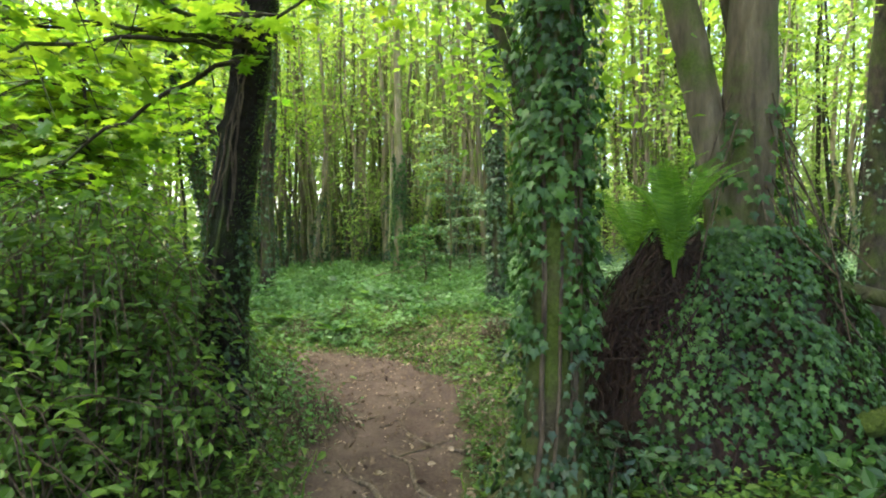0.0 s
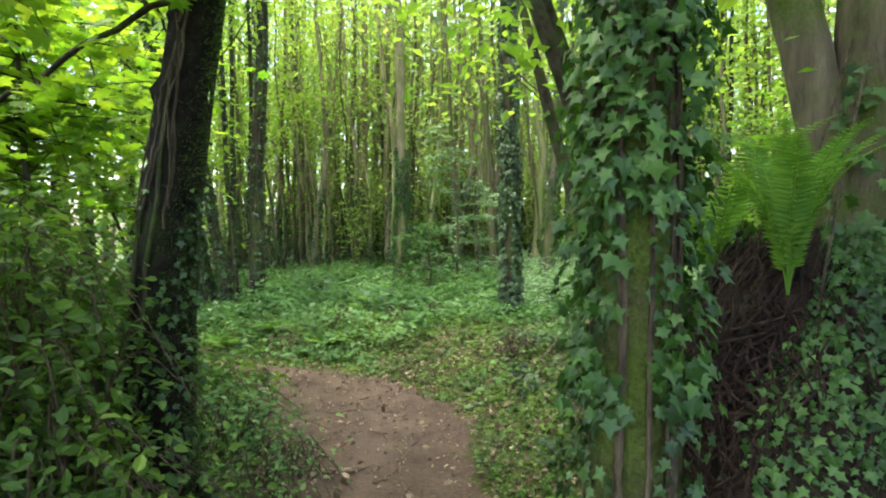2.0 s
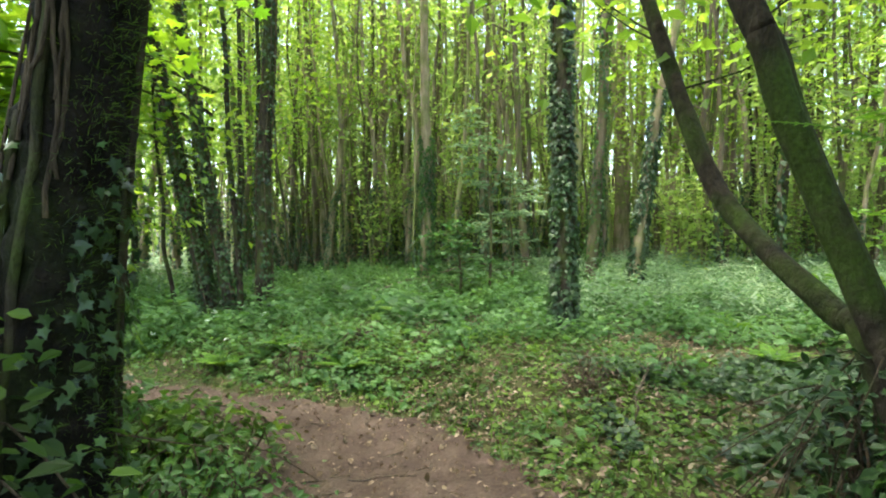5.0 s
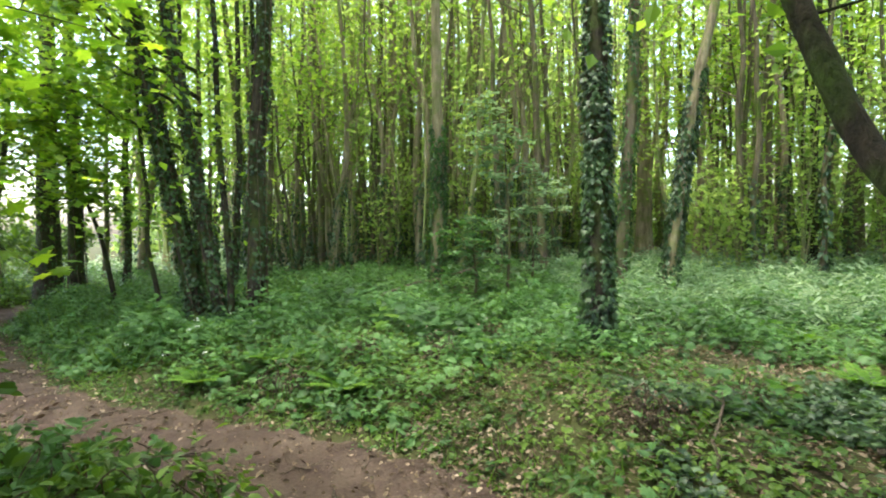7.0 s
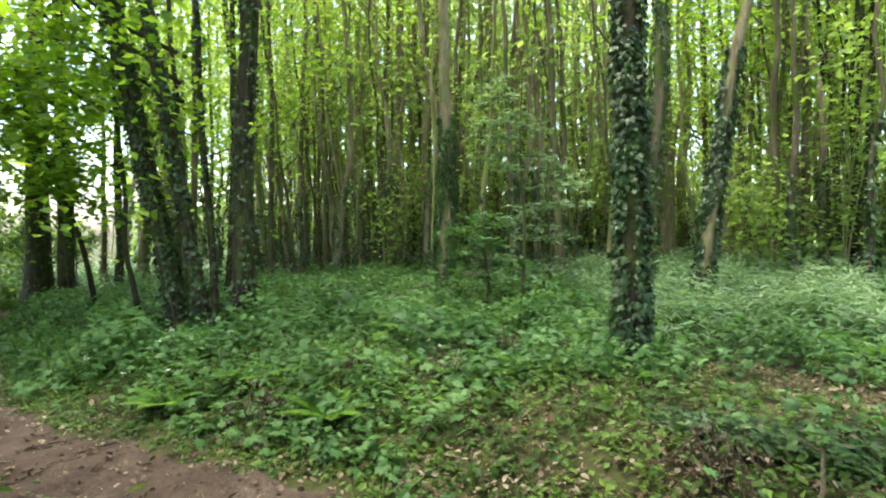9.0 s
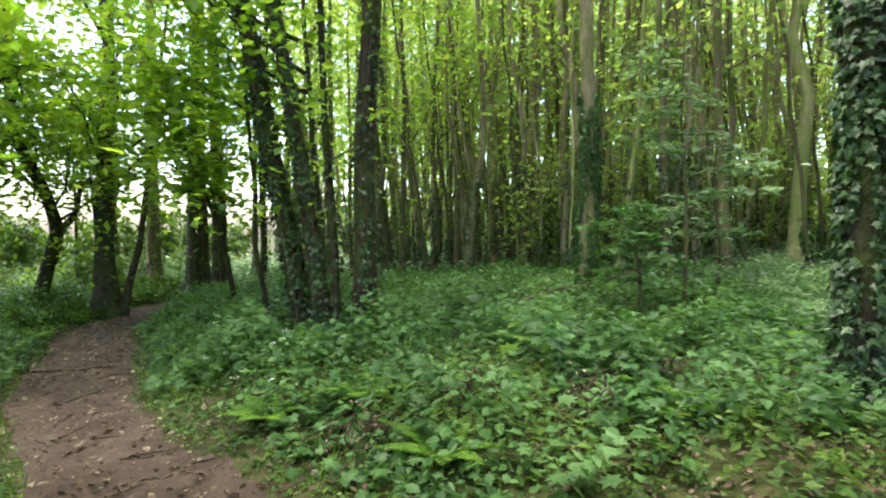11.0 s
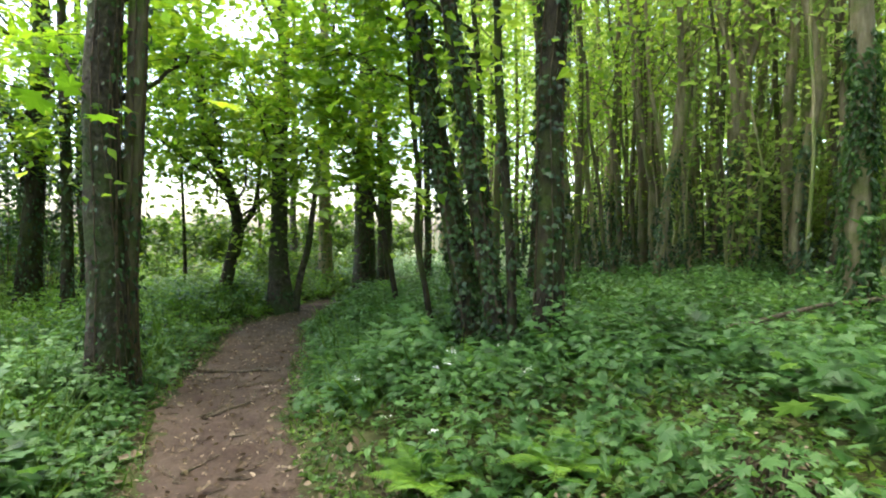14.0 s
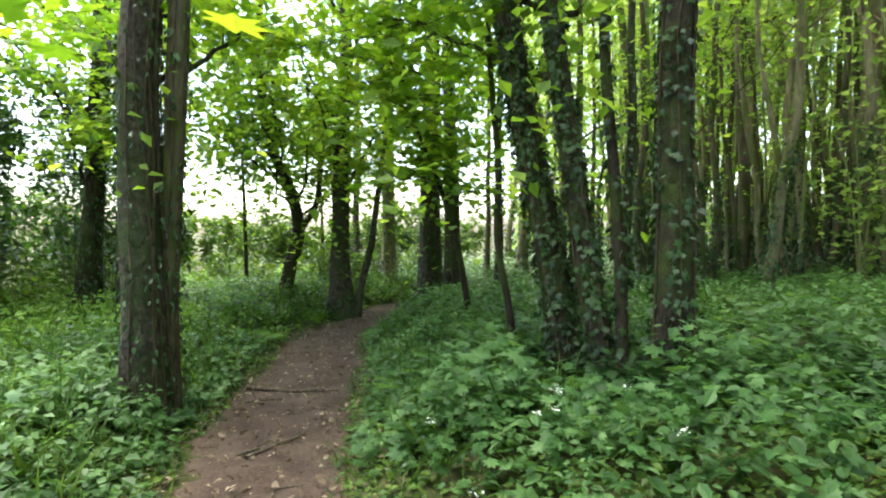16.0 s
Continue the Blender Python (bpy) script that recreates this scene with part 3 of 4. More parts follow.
boughs(crooked_tree(), [(0, -1.6, 3.0), (1.5, -1.5, 4.2), (-.5, -1.5, 5), (.8, -.8, 3.6), (.9, -1.9, 5.2)], 81)
boughs(forked_tree, [(2.0, -.6, 3.2), (1.2, -1.6, 3.8), (2.6, .4, 4.2), (.2, -1.5, 4.8), (1.8, -1.0, 5.2), (2.4, -1.4, 4.6)], 82)
boughs(stout_tree, [(2, -1.2, 3.4), (1, -2, 4.6), (2.6, -.4, 5.2), (-1.5, -1.2, 4), (2.8, -1.4, 4.2)], 83)
boughs(grey_tree, [(-1.5, 1.2, 4.2), (-.8, 1.8, 3.7), (-1.8, .2, 3.5), (-1.2, 1.9, 4.9)], 84)
boughs(edge_tree, [(1, -.5, 3.0), (1, 1, 4.4), (.1, -1.2, 4.2), (1.6, .6, 3.4)], 85)
boughs(clump_tree, [(-2.2, -.4, 3.4), (-2.6, .6, 4.2), (-1.8, -1.0, 4.5), (-2.8, -.2, 5.0)], 86)


# ---- the near pair of trunks and the ivied mound ----
def left_trunk():
    rng = np.random.default_rng(90)
    x, y = -1.53, 3.7
    z = float(ground_z(x, y)) - .05
    t = thing("ivied_tree", x, y, z, "dark trunk wrapped in old ivy stems beside the path", "tree", "woodland trees")
    axis = spline([(0.0, 0, 0), (.0, 0, .5), (.02, .02, 1.2), (.12, .03, 2.1), (.30, .03, 3.3), (.45, .0, 5), (.5, .1, 9), (.6, .2, 15)], 6)

    def rad(h):
        return np.interp(h, [0, .3, 1.0, 2.5, 15], [.24, .165, .145, .115, .03])

    g = Geo()
    axis_fine = spline(axis, 4)
    tube(g, axis_fine, rad(axis_fine[:, 2]), 26, .085, rng)
    ends = limbs(g, axis, .13, rng, 9, .6, 2.5)
    # bark colour carries the trunk's shade
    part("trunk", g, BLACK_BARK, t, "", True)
    for _ in range(7):
        g = Geo()
        vines(g, axis, rad, 2.9, 1, rng, .009)
        part("ivy_stem", g, DARK_BARK, t, "", True)
    part("ivy", ivy_geo(axis, rad, 0, 1.7, 1150, .042, rng, .06), DARK_IVY, t, "sparse dark ivy leaves on the lower trunk")
    # extra leaf sprays above the view, added to shade the boughs below
    tops = np.array([-.7, -.3, 0]) + np.column_stack([rng.normal(0, 1.5, 45), rng.normal(0, 1.4, 45), rng.uniform(3.7, 7.5, 45)])
    part("crown", crown_geo(np.vstack([ends, tops]), 30, .55, .14, rng), CANOPY, t, "high green crown")
    # moss on the shaded flank, and old pale ivy stems twisted together higher up
    g = Geo()
    n = 3400
    z1 = rng.uniform(.1, 3.2, n)
    a = rng.normal(-.25, .42, n) + .3 * np.sin(z1 * 3)
    r1 = rad(z1) * 1.02 + .012 * rng.uniform(0, 1, n)
    at = np.column_stack([np.interp(z1, axis[:, 2], axis[:, 0]) + np.cos(a) * r1, np.interp(z1, axis[:, 2], axis[:, 1]) + np.sin(a) * r1, z1])
    out = np.column_stack([np.cos(a), np.sin(a), .2 + 0 * a]) + rng.normal(0, .5, (n, 3))
    leaves(g, BLADE, at, out, rng.normal(0, 1, (n, 3)), rng.uniform(.015, .045, n))
    part("moss", g, MOSSY_HERB, t, "tufts of green moss", False, "stuff")
    for k in range(6):
        z1 = np.linspace(1.5 + .1 * (k % 4), 2.2 + .12 * k, 18)
        a = -2.0 + .13 * k + .35 * np.sin(z1 * 2.4 + k) + np.cumsum(rng.normal(0, .05, 18))
        r1 = rad(z1) * 1.03 + .012 + .012 * np.sin(z1 * 5 + 2 * k)
        g = Geo()
        tube(g, np.column_stack([np.interp(z1, axis[:, 2], axis[:, 0]) + np.cos(a) * r1, np.interp(z1, axis[:, 2], axis[:, 1]) + np.sin(a) * r1, z1]), rng.uniform(.004, .008), 6)
        part("ivy_stem", g, VINE, t, "old pale ivy stem", True)
    # low boughs reach out over the path's edge with broad leaves
    wood, foliage = Geo(), Geo()
    start = np.array([.30, -.02, 2.75])
    for a, b, c in [((-.35, -.5, 2.62), (-.9, -.9, 2.42), (-1.75, -1.3, 2.22)), ((-.3, -.35, 2.75), (-.9, -.5, 2.7), (-1.9, -.6, 2.62)), ((-.2, -.6, 2.85), (-.5, -1.3, 2.85), (-1.2, -2.0, 2.8)),
                    ((.1, -.3, 2.85), (.6, -.6, 2.75), (1.2, -.9, 3.0)), ((-.5, .2, 2.9), (-1.4, .5, 2.8), (-2.6, .9, 2.5)), ((-.2, .3, 3.0), (-.6, 1.3, 3.0), (-1.2, 2.6, 2.8)),
                    ((-.4, -.2, 3.2), (-1.2, -.4, 3.3), (-2.4, -.2, 3.3)), ((-.7, .1, 2.3), (-1.6, .5, 1.95), (-2.6, 1.2, 1.9))]:
        p = spline([start, a, b, c], 6) + rng.normal(0, .015, (19, 3))
        tube(wood, p, np.linspace(.02, .005, len(p)), 6)
        for s in range(4, len(p), 2):
            for _ in range(2):
                d = unit(np.array([rng.normal(), rng.normal(), rng.normal(0, .25) - .08])) * rng.uniform(.25, .6)
                tw = p[s] + d * np.linspace(0, 1, 4)[:, None] + np.array([0, 0, -.06]) * np.linspace(0, 1, 4)[:, None] ** 2
                tube(wood, tw, np.linspace(.006, .002, 4), 4)
                at = tw[1:].repeat(3, 0) + rng.normal(0, .06, (9, 3)) * (1, 1, .5)
                strewn(foliage, PALM, at, rng.uniform(.07, .13, 9), rng, (0, 0, 1), .35)
    part("bough", wood, DARK_BARK, t, "thin dark drooping boughs", True)
    part("bough_foliage", foliage, SYCAMORE, t, "broad lobed bright green leaves", False, "stuff")


def ivy_tree():
    rng = np.random.default_rng(91)
    x, y = .56, 2.68
    z = float(ground_z(x, y)) - .05
    t = thing("ivied_tree", x, y, z, "mossy trunk with bright green ivy beside the path", "tree", "woodland trees")
    axis = spline([(-.06, 0, 0), (-.02, 0, .4), (0, 0, 1.0), (.01, .02, 1.8), (.0, .03, 3), (.05, 0, 6), (.0, .1, 15)], 6)

    def rad(h):
        return np.interp(h, [0, .12, .4, 1.0, 3, 15], [.30, .20, .145, .135, .12, .03])

    g = Geo()
    tube(g, axis, rad(axis[:, 2]), 24, .05, rng)
    for a in (.6, 1.8, 3.0, 3.9, 5.2):
        p = spline([(np.cos(a) * .08, np.sin(a) * .08, .35), (np.cos(a) * .22, np.sin(a) * .22, .14), (np.cos(a) * .5, np.sin(a) * .5, .02), (np.cos(a) * .7, np.sin(a) * .7, -.05)], 5)
        tube(g, p, np.linspace(.09, .02, len(p)), 8, .06, rng)
    ends = limbs(g, axis, .13, rng, 9, .6, 2.5)
    part("trunk", g, MOSS_BARK, t, "", True)
    for _ in range(16):
        g = Geo()
        vines(g, axis, rad, 4.0, 1, rng, .009)
        part("ivy_stem", g, VINE, t, "", True)
    part("ivy", ivy_geo(axis, rad, .95, 4.2, 5600, .056, rng, .12, ragged=-.1), IVY_LEAF, t, "dense bright green ivy leaves", False, "stuff")
    # The darker leaf below stands in for shade on the lower trunk and foot
    part("low_ivy", ivy_geo(axis, rad, .1, 1.1, 900, .046, rng, .09, ragged=.9), DARK_IVY, t, "ivy leaves on the lower trunk, shade in their dark green", False, "stuff")
    part("ivy_skirt", ivy_geo(axis, rad, 0, .45, 550, .05, rng, .2), DARK_IVY, t, "ivy round the foot, darkened in colour for shade", False, "stuff")
    part("crown", crown_geo(ends, 36, .6, .14, rng), CANOPY, t, "high green crown")


MX, MY = 1.86, 3.55


def mound_shape(a, h):
    """The radius of the root mound at an angle and a share of its height."""
    body = 1.0 - .50 * h - .18 * h ** 4
    lump = 1 + .14 * np.sin(2 * a + .6 + 2 * h) + .08 * np.sin(5 * a + 4 * h) + .05 * np.sin(9 * a - 7 * h)
    return .98 * body * lump


def root_mound():
    rng = np.random.default_rng(92)
    z = float(ground_z(MX, MY)) - .1
    t = thing("tree_stool", MX, MY, z, "old twin-trunked tree on a high ivy-covered root mound", "tree", "woodland trees")
    H = 1.38
    a, h = np.meshgrid(np.linspace(0, 2 * np.pi, 56, endpoint=False), np.linspace(0, 1, 22))
    r = mound_shape(a, h) * np.where(h > .93, np.clip((1 - h) / .07, 0.02, 1), 1) + rng.normal(0, .018, a.shape)
    v = np.stack([r * np.cos(a), r * np.sin(a), H * h], -1)
    g = Geo()
    i, j = np.meshgrid(np.arange(56), np.arange(21))
    g.add(v.reshape(-1, 3), np.stack([j * 56 + i, j * 56 + (i + 1) % 56, (j + 1) * 56 + (i + 1) % 56, (j + 1) * 56 + i], -1).reshape(-1, 4))
    part("mound", g, HUMUS, t, "dark crumbling root earth", True)
    # matted roots on the open face towards the path
    g = Geo()
    for _ in range(150):
        aa = np.pi + rng.normal(.28, .34)
        hh = np.linspace(rng.uniform(.75, 1.0), rng.uniform(0, .5), 10)
        ang = aa + np.cumsum(rng.normal(0, .11, 10))
        rr = mound_shape(ang, hh) + rng.uniform(.0, .05) + np.abs(rng.normal(0, .025, 10))
        tube(g, np.column_stack([rr * np.cos(ang), rr * np.sin(ang), H * hh]), rng.uniform(.002, .008), 4)
    part("root_mat", g, HUMUS, t, "matted red-brown hanging roots", True, "stuff")
    g = Geo()
    n = 13500
    aa, hh = rng.uniform(0, 2 * np.pi, n), rng.uniform(0, 1.02, n) ** .9
    open_face = np.abs((aa - np.pi - .28 + np.pi) % (2 * np.pi) - np.pi) < .38 + .1 * np.sin(9 * hh)
    bare = wave(aa * 1.0, hh * 2.2, .42, 2.0) > .82
    keep = ~open_face & ~bare
    aa, hh = aa[keep], hh[keep]
    rr = mound_shape(aa, np.clip(hh, 0, .97)) + .02 + .07 * rng.uniform(0, 1, len(aa)) ** 2
    out = np.column_stack([np.cos(aa), np.sin(aa), .5 + 0 * aa])
    at = np.column_stack([rr * np.cos(aa), rr * np.sin(aa), H * hh])
    tips = np.column_stack([rng.normal(0, .5, len(aa)), rng.normal(0, .5, len(aa)), np.full(len(aa), -1.0)]) + .4 * out
    leaves(g, IVY, at, tips, unit(out + rng.normal(0, .28, (len(aa), 3))), .043 * rng.uniform(.5, 1.4, len(aa)))
    part("ivy", g, IVY_LEAF, t, "carpet of green ivy over the mound")
    # trunks
    for pts, rad, lab in [([(.22, .1, .9), (.20, .1, 1.6), (.22, .1, 2.6), (.3, .15, 5), (.3, .4, 13)], (.24, .165, .15, .03), "smooth brown main trunk"),
                          ([(.1, .12, 1.0), (.06, .15, 1.55), (-.04, .2, 2.2), (-.22, .3, 3.2), (-.7, .5, 6), (-.9, .8, 12)], (.18, .125, .11, .03), "second trunk slanting away"),
                          ([(.35, .25, .9), (.36, .3, 1.6), (.34, .35, 2.4), (.1, .5, 4.5), (0, .9, 11)], (.12, .085, .07, .02), "thin dark stem")]:
        p = spline(pts, 6)
        g = Geo()
        tube(g, p, np.interp(p[:, 2], [.9, 1.5, 3, 13], rad), 18, .04, rng)
        ends = limbs(g, p, rad[1], rng, 5, .6, 2.4)
        stem = part("trunk", g, BARK if rad[1] > .1 else DARK_BARK, t, lab, True)
        # extra high sprays added to the crown to shade the floor
        tops = p[-1] * (1, 1, 0) * .5 + np.column_stack([rng.normal(.5, 1.9, 30), rng.normal(1.2, 1.9, 30), rng.uniform(4.2, 9, 30)])
        part("crown", crown_geo(np.vstack([ends, tops]), 34, .6, .15, rng), CANOPY, stem)
    for _ in range(16):
        g = Geo()
        aa = rng.uniform(3.2, 5.6)
        s0 = np.array([.22 + .17 * np.cos(aa), .1 + .17 * np.sin(aa), rng.uniform(1.5, 2.3)])
        s1 = np.array([.22 + rng.uniform(.4, .8) * np.cos(aa), .1 + rng.uniform(.4, .8) * np.sin(aa), rng.uniform(.7, 1.15)])
        p = spline([s0, (s0 + s1) / 2 + rng.normal(0, .07, 3), s1], 6)
        tube(g, p, .006, 5)
        part("ivy_stem", g, VINE, t, "", True)
    g = Geo()
    n = 420
    aa = rng.uniform(0, 2 * np.pi, n)
    zz = 1.2 + 1.0 * rng.uniform(0, 1, n) ** 2
    out = np.column_stack([np.cos(aa), np.sin(aa), .3 + 0 * aa])
    at = np.column_stack([.2 + (.2 + .25 * (1.9 - np.minimum(zz, 1.8))) * np.cos(aa), .1 + (.2 + .25 * (1.9 - np.minimum(zz, 1.8))) * np.sin(aa), zz])
    leaves(g, IVY, at, np.column_stack([rng.normal(0, .5, n), rng.normal(0, .5, n), np.full(n, -1.0)]) + .3 * out, unit(out + rng.normal(0, .3, (n, 3))), .08 * rng.uniform(.6, 1.2, n))
    part("ivy_collar", g, IVY_LEAF, t, "", False, "stuff")
    # stems that lean out from the back of the mound
    for pts, r0, lab in [([(-0.62, 0.4, 0.2), (-0.7, 0.76, 0.95), (-0.71, 0.92, 1.02), (-0.87, 1.47, 1.47), (-0.99, 1.68, 1.94), (-1.13, 1.9, 2.66), (-1.55, 2.56, 4.82)], .055, "mossy limb arching away"),
                         ([(-0.58, 0.35, 0.1), (-0.68, 0.61, 0.84), (-0.72, 0.67, 1.0), (-0.97, 0.78, 1.73), (-1.09, 0.78, 2.08), (-1.18, 0.84, 2.37), (-1.9, 1.32, 4.69)], .062, "slanting mossy stem"),
                         ([(-0.45, 0.4, 0.1), (-0.56, 0.73, 0.84), (-0.6, 0.79, 1.0), (-0.85, 0.9, 1.73), (-0.97, 0.9, 2.08), (-1.06, 0.96, 2.37), (-1.69, 1.38, 4.4)], .04, "slim slanting stem")]:
        p = spline(pts, 6)
        g = Geo()
        tube(g, p, np.interp(p[:, 2], [0, 1.0, 3, 6.5], [r0 * 1.35, r0, r0 * .75, r0 * .3]), 14, .06, rng)
        ends = limbs(g, p, r0 * .8, rng, 4, .7, 1.2)
        stem = part("stem", g, DIM_BARK if "mossy" in lab else DARK_BARK, t, lab, True)
        part("crown", crown_geo(ends, 16, .4, .12, rng), CANOPY, stem)
    # broken mossy limb
    g = Geo()
    p = spline([(.45, -.35, 1.05), (.8, -.45, .95), (1.15, -.5, .78), (1.6, -.45, .6)], 6)
    tube(g, p, np.linspace(.05, .03, len(p)), 10, .08, rng)
    part("limb", g, MOSS_BARK, t, "broken moss-covered limb", True)
    g = Geo()
    p = spline([(.35, -.75, .35), (.5, -.85, .45), (.62, -.9, .62), (.8, -.9, .66)], 5)
    tube(g, p, np.linspace(.07, .055, len(p)), 12, .1, rng)
    part("limb", g, MOSS_BARK, t, "sawn mossy stub", True)


left_trunk()
ivy_tree()
root_mound()


# ---- ferns ----
def frond_geo(g, base, direction, length, rise, rng, pairs=34, width=.14, open_out=1.0):
    """One fern frond: an arching midrib with narrowing leaflets, each cut into teeth."""
    t = np.linspace(0, 1, 14)[:, None]
    d = np.array([direction[0], direction[1], 0.0])
    p = base + d * length * open_out * (.16 * t + .34 * t ** 2) + np.array([0, 0, rise]) * length * (t - .38 * t ** 2.4)
    tube(g, p, np.linspace(.006, .0015, 14), 4)
    s = np.linspace(.12, .98, pairs)
    at = np.column_stack([np.interp(s, t[:, 0], p[:, k]) for k in range(3)])
    ax = unit(np.column_stack([np.interp(s, t[:, 0], np.gradient(p[:, k])) for k in range(3)]))
    sidev = unit(np.cross(ax, np.array([0, 0, 1.0]) + 1e-3))
    nrm = unit(np.cross(sidev, ax))
    w = width * np.sin(np.pi * np.clip(s * .86 + .12, 0, 1)) ** .8
    for sg in (-1, 1):
        leaves(g, LEAFLET, at, sidev * sg + ax * .3, nrm + rng.normal(0, .15, (pairs, 3)), w)


def fern(x, y, z, fronds, length, rise, seed, width=.14, label="green fern with arching fronds", open_out=1.0):
    rng = np.random.default_rng(seed)
    t = thing("fern", x, y, z, label, "fern", "ferns")
    for k in range(fronds):
        a = 2 * np.pi * k / fronds + rng.normal(0, .25)
        g = Geo()
        frond_geo(g, np.zeros(3), (np.cos(a), np.sin(a)), length * rng.uniform(.75, 1.1), rise * rng.uniform(.8, 1.1), rng, width=width, open_out=open_out)
        part("frond", g, FERN_LEAF, t)
    return t


fern(1.42, 3.92, float(ground_z(MX, MY)) + 1.0, 10, 1.15, .95, 102, .10, "green fern leaning from the back of the mound", 1.3)
fern(1.38, 3.2, float(ground_z(MX, MY)) + 1.0, 12, .85, 1.3, 101, .085, "tall bright green fern growing on the mound", .85)


# ---- low plants ----
def scatter(n, x0, x1, y0, y1, rng, keep):
    x, y = rng.uniform(x0, x1, n), rng.uniform(y0, y1, n)
    k = keep(x, y)
    return x[k], y[k]


def herbs(name, label, mat, shape, x, y, height, size, per, rng, spread=.12, tilt=.4, stems=False, category="undergrowth"):
    """Leafy plants: whorls of leaves up short stems."""
    g = Geo()
    n = len(x)
    z = ground_z(x, y)
    h = height * rng.uniform(.4, 1.15, n) * (1 + .4 * wave(x, y, .45, 1.0)) * (.35 + .65 * smooth(0, .8, trail_distance(x, y)))
    lx, ly = rng.normal(0, .12, n), rng.normal(0, .12, n)
    for k in range(per):
        f = (k + 1) / per
        a = rng.uniform(0, 2 * np.pi, n)
        lift = h * (f ** .7)
        rad = spread * rng.uniform(.15, 1, n)
        at = np.column_stack([x + lx * lift + rad * np.cos(a) * .4, y + ly * lift + rad * np.sin(a) * .4, z + lift])
        along = np.column_stack([np.cos(a), np.sin(a), rng.normal(-.15, .3, n)])
        nrm = np.column_stack([rng.normal(0, tilt, n), rng.normal(0, tilt, n), np.ones(n)])
        leaves(g, shape, at, along, nrm, size * rng.lognormal(-.12, .38, n).clip(.35, 1.7) * (1.1 - .35 * f))
    ob = new(name, g.mesh(name, mat))
    return tagged(ob, label, category, kind="stuff")


def off_trail(a, b=99.0):
    def keep(x, y):
        d = trail_distance(x, y)
        return (d > a) & (d < b) & (np.hypot(x - MX, y - MY) > .8)
    return keep


rng = np.random.default_rng(7)
x, y = scatter(9000, -8, 5, 4.0, 12, rng, lambda x, y: (off_trail(.12)(x, y)) & (wave(x, y, .8, 1.5) + rng.normal(0, .3, len(x)) > -.45 + 1.5 * smooth(-.8, .6, x) * smooth(9.0, 6.5, y)))
half = rng.uniform(0, 1, len(x)) < .5
herbs("nettles", "knee-high dark green nettles and herbs", HERB, OVAL, x[half], y[half], .30, .07, 10, rng)
herbs("lobed_herbs", "knee-high woodland herbs with lobed leaves", HERB, PALM, x[~half], y[~half], .33, .085, 6, rng, .14)
x, y = scatter(22000, -8, 5, 1.5, 10.5, rng, off_trail(.0, 2.6))
herbs("ground_ivy", "low carpet of small green leaves", MOSSY_HERB, RHOMB, x, y, .12, .055, 5, rng, .1)
x, y = scatter(5200, -6, 3, 4.5, 11, rng, lambda x, y: off_trail(.35)(x, y) & (wave(x, y, 1.3, .4) > .0) & (x < -.3))
herbs("broad_leaved_herbs", "broad-leaved seedlings and docks", HERB, PALM, x, y, .40, .13, 4, rng, .12)
x, y = scatter(15000, -14, 14, 10, 20, rng, off_trail(.3))
herbs("far_herbs", "deep bed of green woodland herbs", HERB, RHOMB, x, y, .36, .105, 8, rng, .2)
x, y = scatter(15000, 1.2, 18, 9.5, 24, rng, off_trail(.3))
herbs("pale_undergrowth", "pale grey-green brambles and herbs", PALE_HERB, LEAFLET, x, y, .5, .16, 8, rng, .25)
# Far plants take the pale leaf, which paints the lighter distance into them
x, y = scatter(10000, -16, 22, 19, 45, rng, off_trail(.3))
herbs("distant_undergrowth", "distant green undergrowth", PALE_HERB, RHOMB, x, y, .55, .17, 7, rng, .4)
x, y = scatter(9000, -16, -5, 4.5, 16, rng, off_trail(.1))
# West of here a brighter leaf paints in the light from the open field
west = x < -8.7 + .5 * wave(x, y, .8)
herbs("verge_herbs", "tangled nettles and weeds of the verge", HERB, RHOMB, x[~west], y[~west], .38, .08, 9, rng)
herbs("verge_weeds", "weeds on the open bank, the field's light in their bright green", FERN_LEAF, RHOMB, x[west], y[west], .36, .09, 9, rng)
x, y = scatter(26000, -11, 2, 1.8, 13, rng, lambda x, y: off_trail(-.12, .4)(x, y) & (wave(x, y, .35, .9) + rng.normal(0, .4, len(x)) > -.1))
herbs("path_edge_seedlings", "small seedlings and moss creeping over the path's edges", HERB, RHOMB, x, y, .06, .032, 4, rng, .08)
x, y = scatter(9000, .6, 4.2, 4.2, 7.4, rng, lambda x, y: off_trail(.3)(x, y) & (wave(x, y, .5, 2.2) + .8 * smooth(.6, 2.4, x) > .25))
herbs("ivy_carpet", "dark glossy ivy creeping over the woodland floor", DARK_IVY, IVY, x, y, .13, .055, 4, rng, .1, .35)
# small white flower heads above the leaves
g = Geo()
fx, fy = rng.uniform(-4.6, -2.6, 11), rng.uniform(7.9, 9.2, 11)
fx, fy = fx[trail_distance(fx, fy) > .25], fy[trail_distance(fx, fy) > .25]
heads = np.column_stack([fx, fy, ground_z(fx, fy) + rng.uniform(.28, .36, len(fx))])
at = np.repeat(heads, 14, 0) + rng.normal(0, 1, (14 * len(heads), 3)) * (.017, .017, .007)
strewn(g, RHOMB, at, rng.uniform(.010, .020, len(at)), rng, (0, 0, 1), .4)
tagged(new("wild_flowers", g.mesh("wild_flowers", PETAL)), "small white wild flowers among the herbs", "flower", kind="stuff")
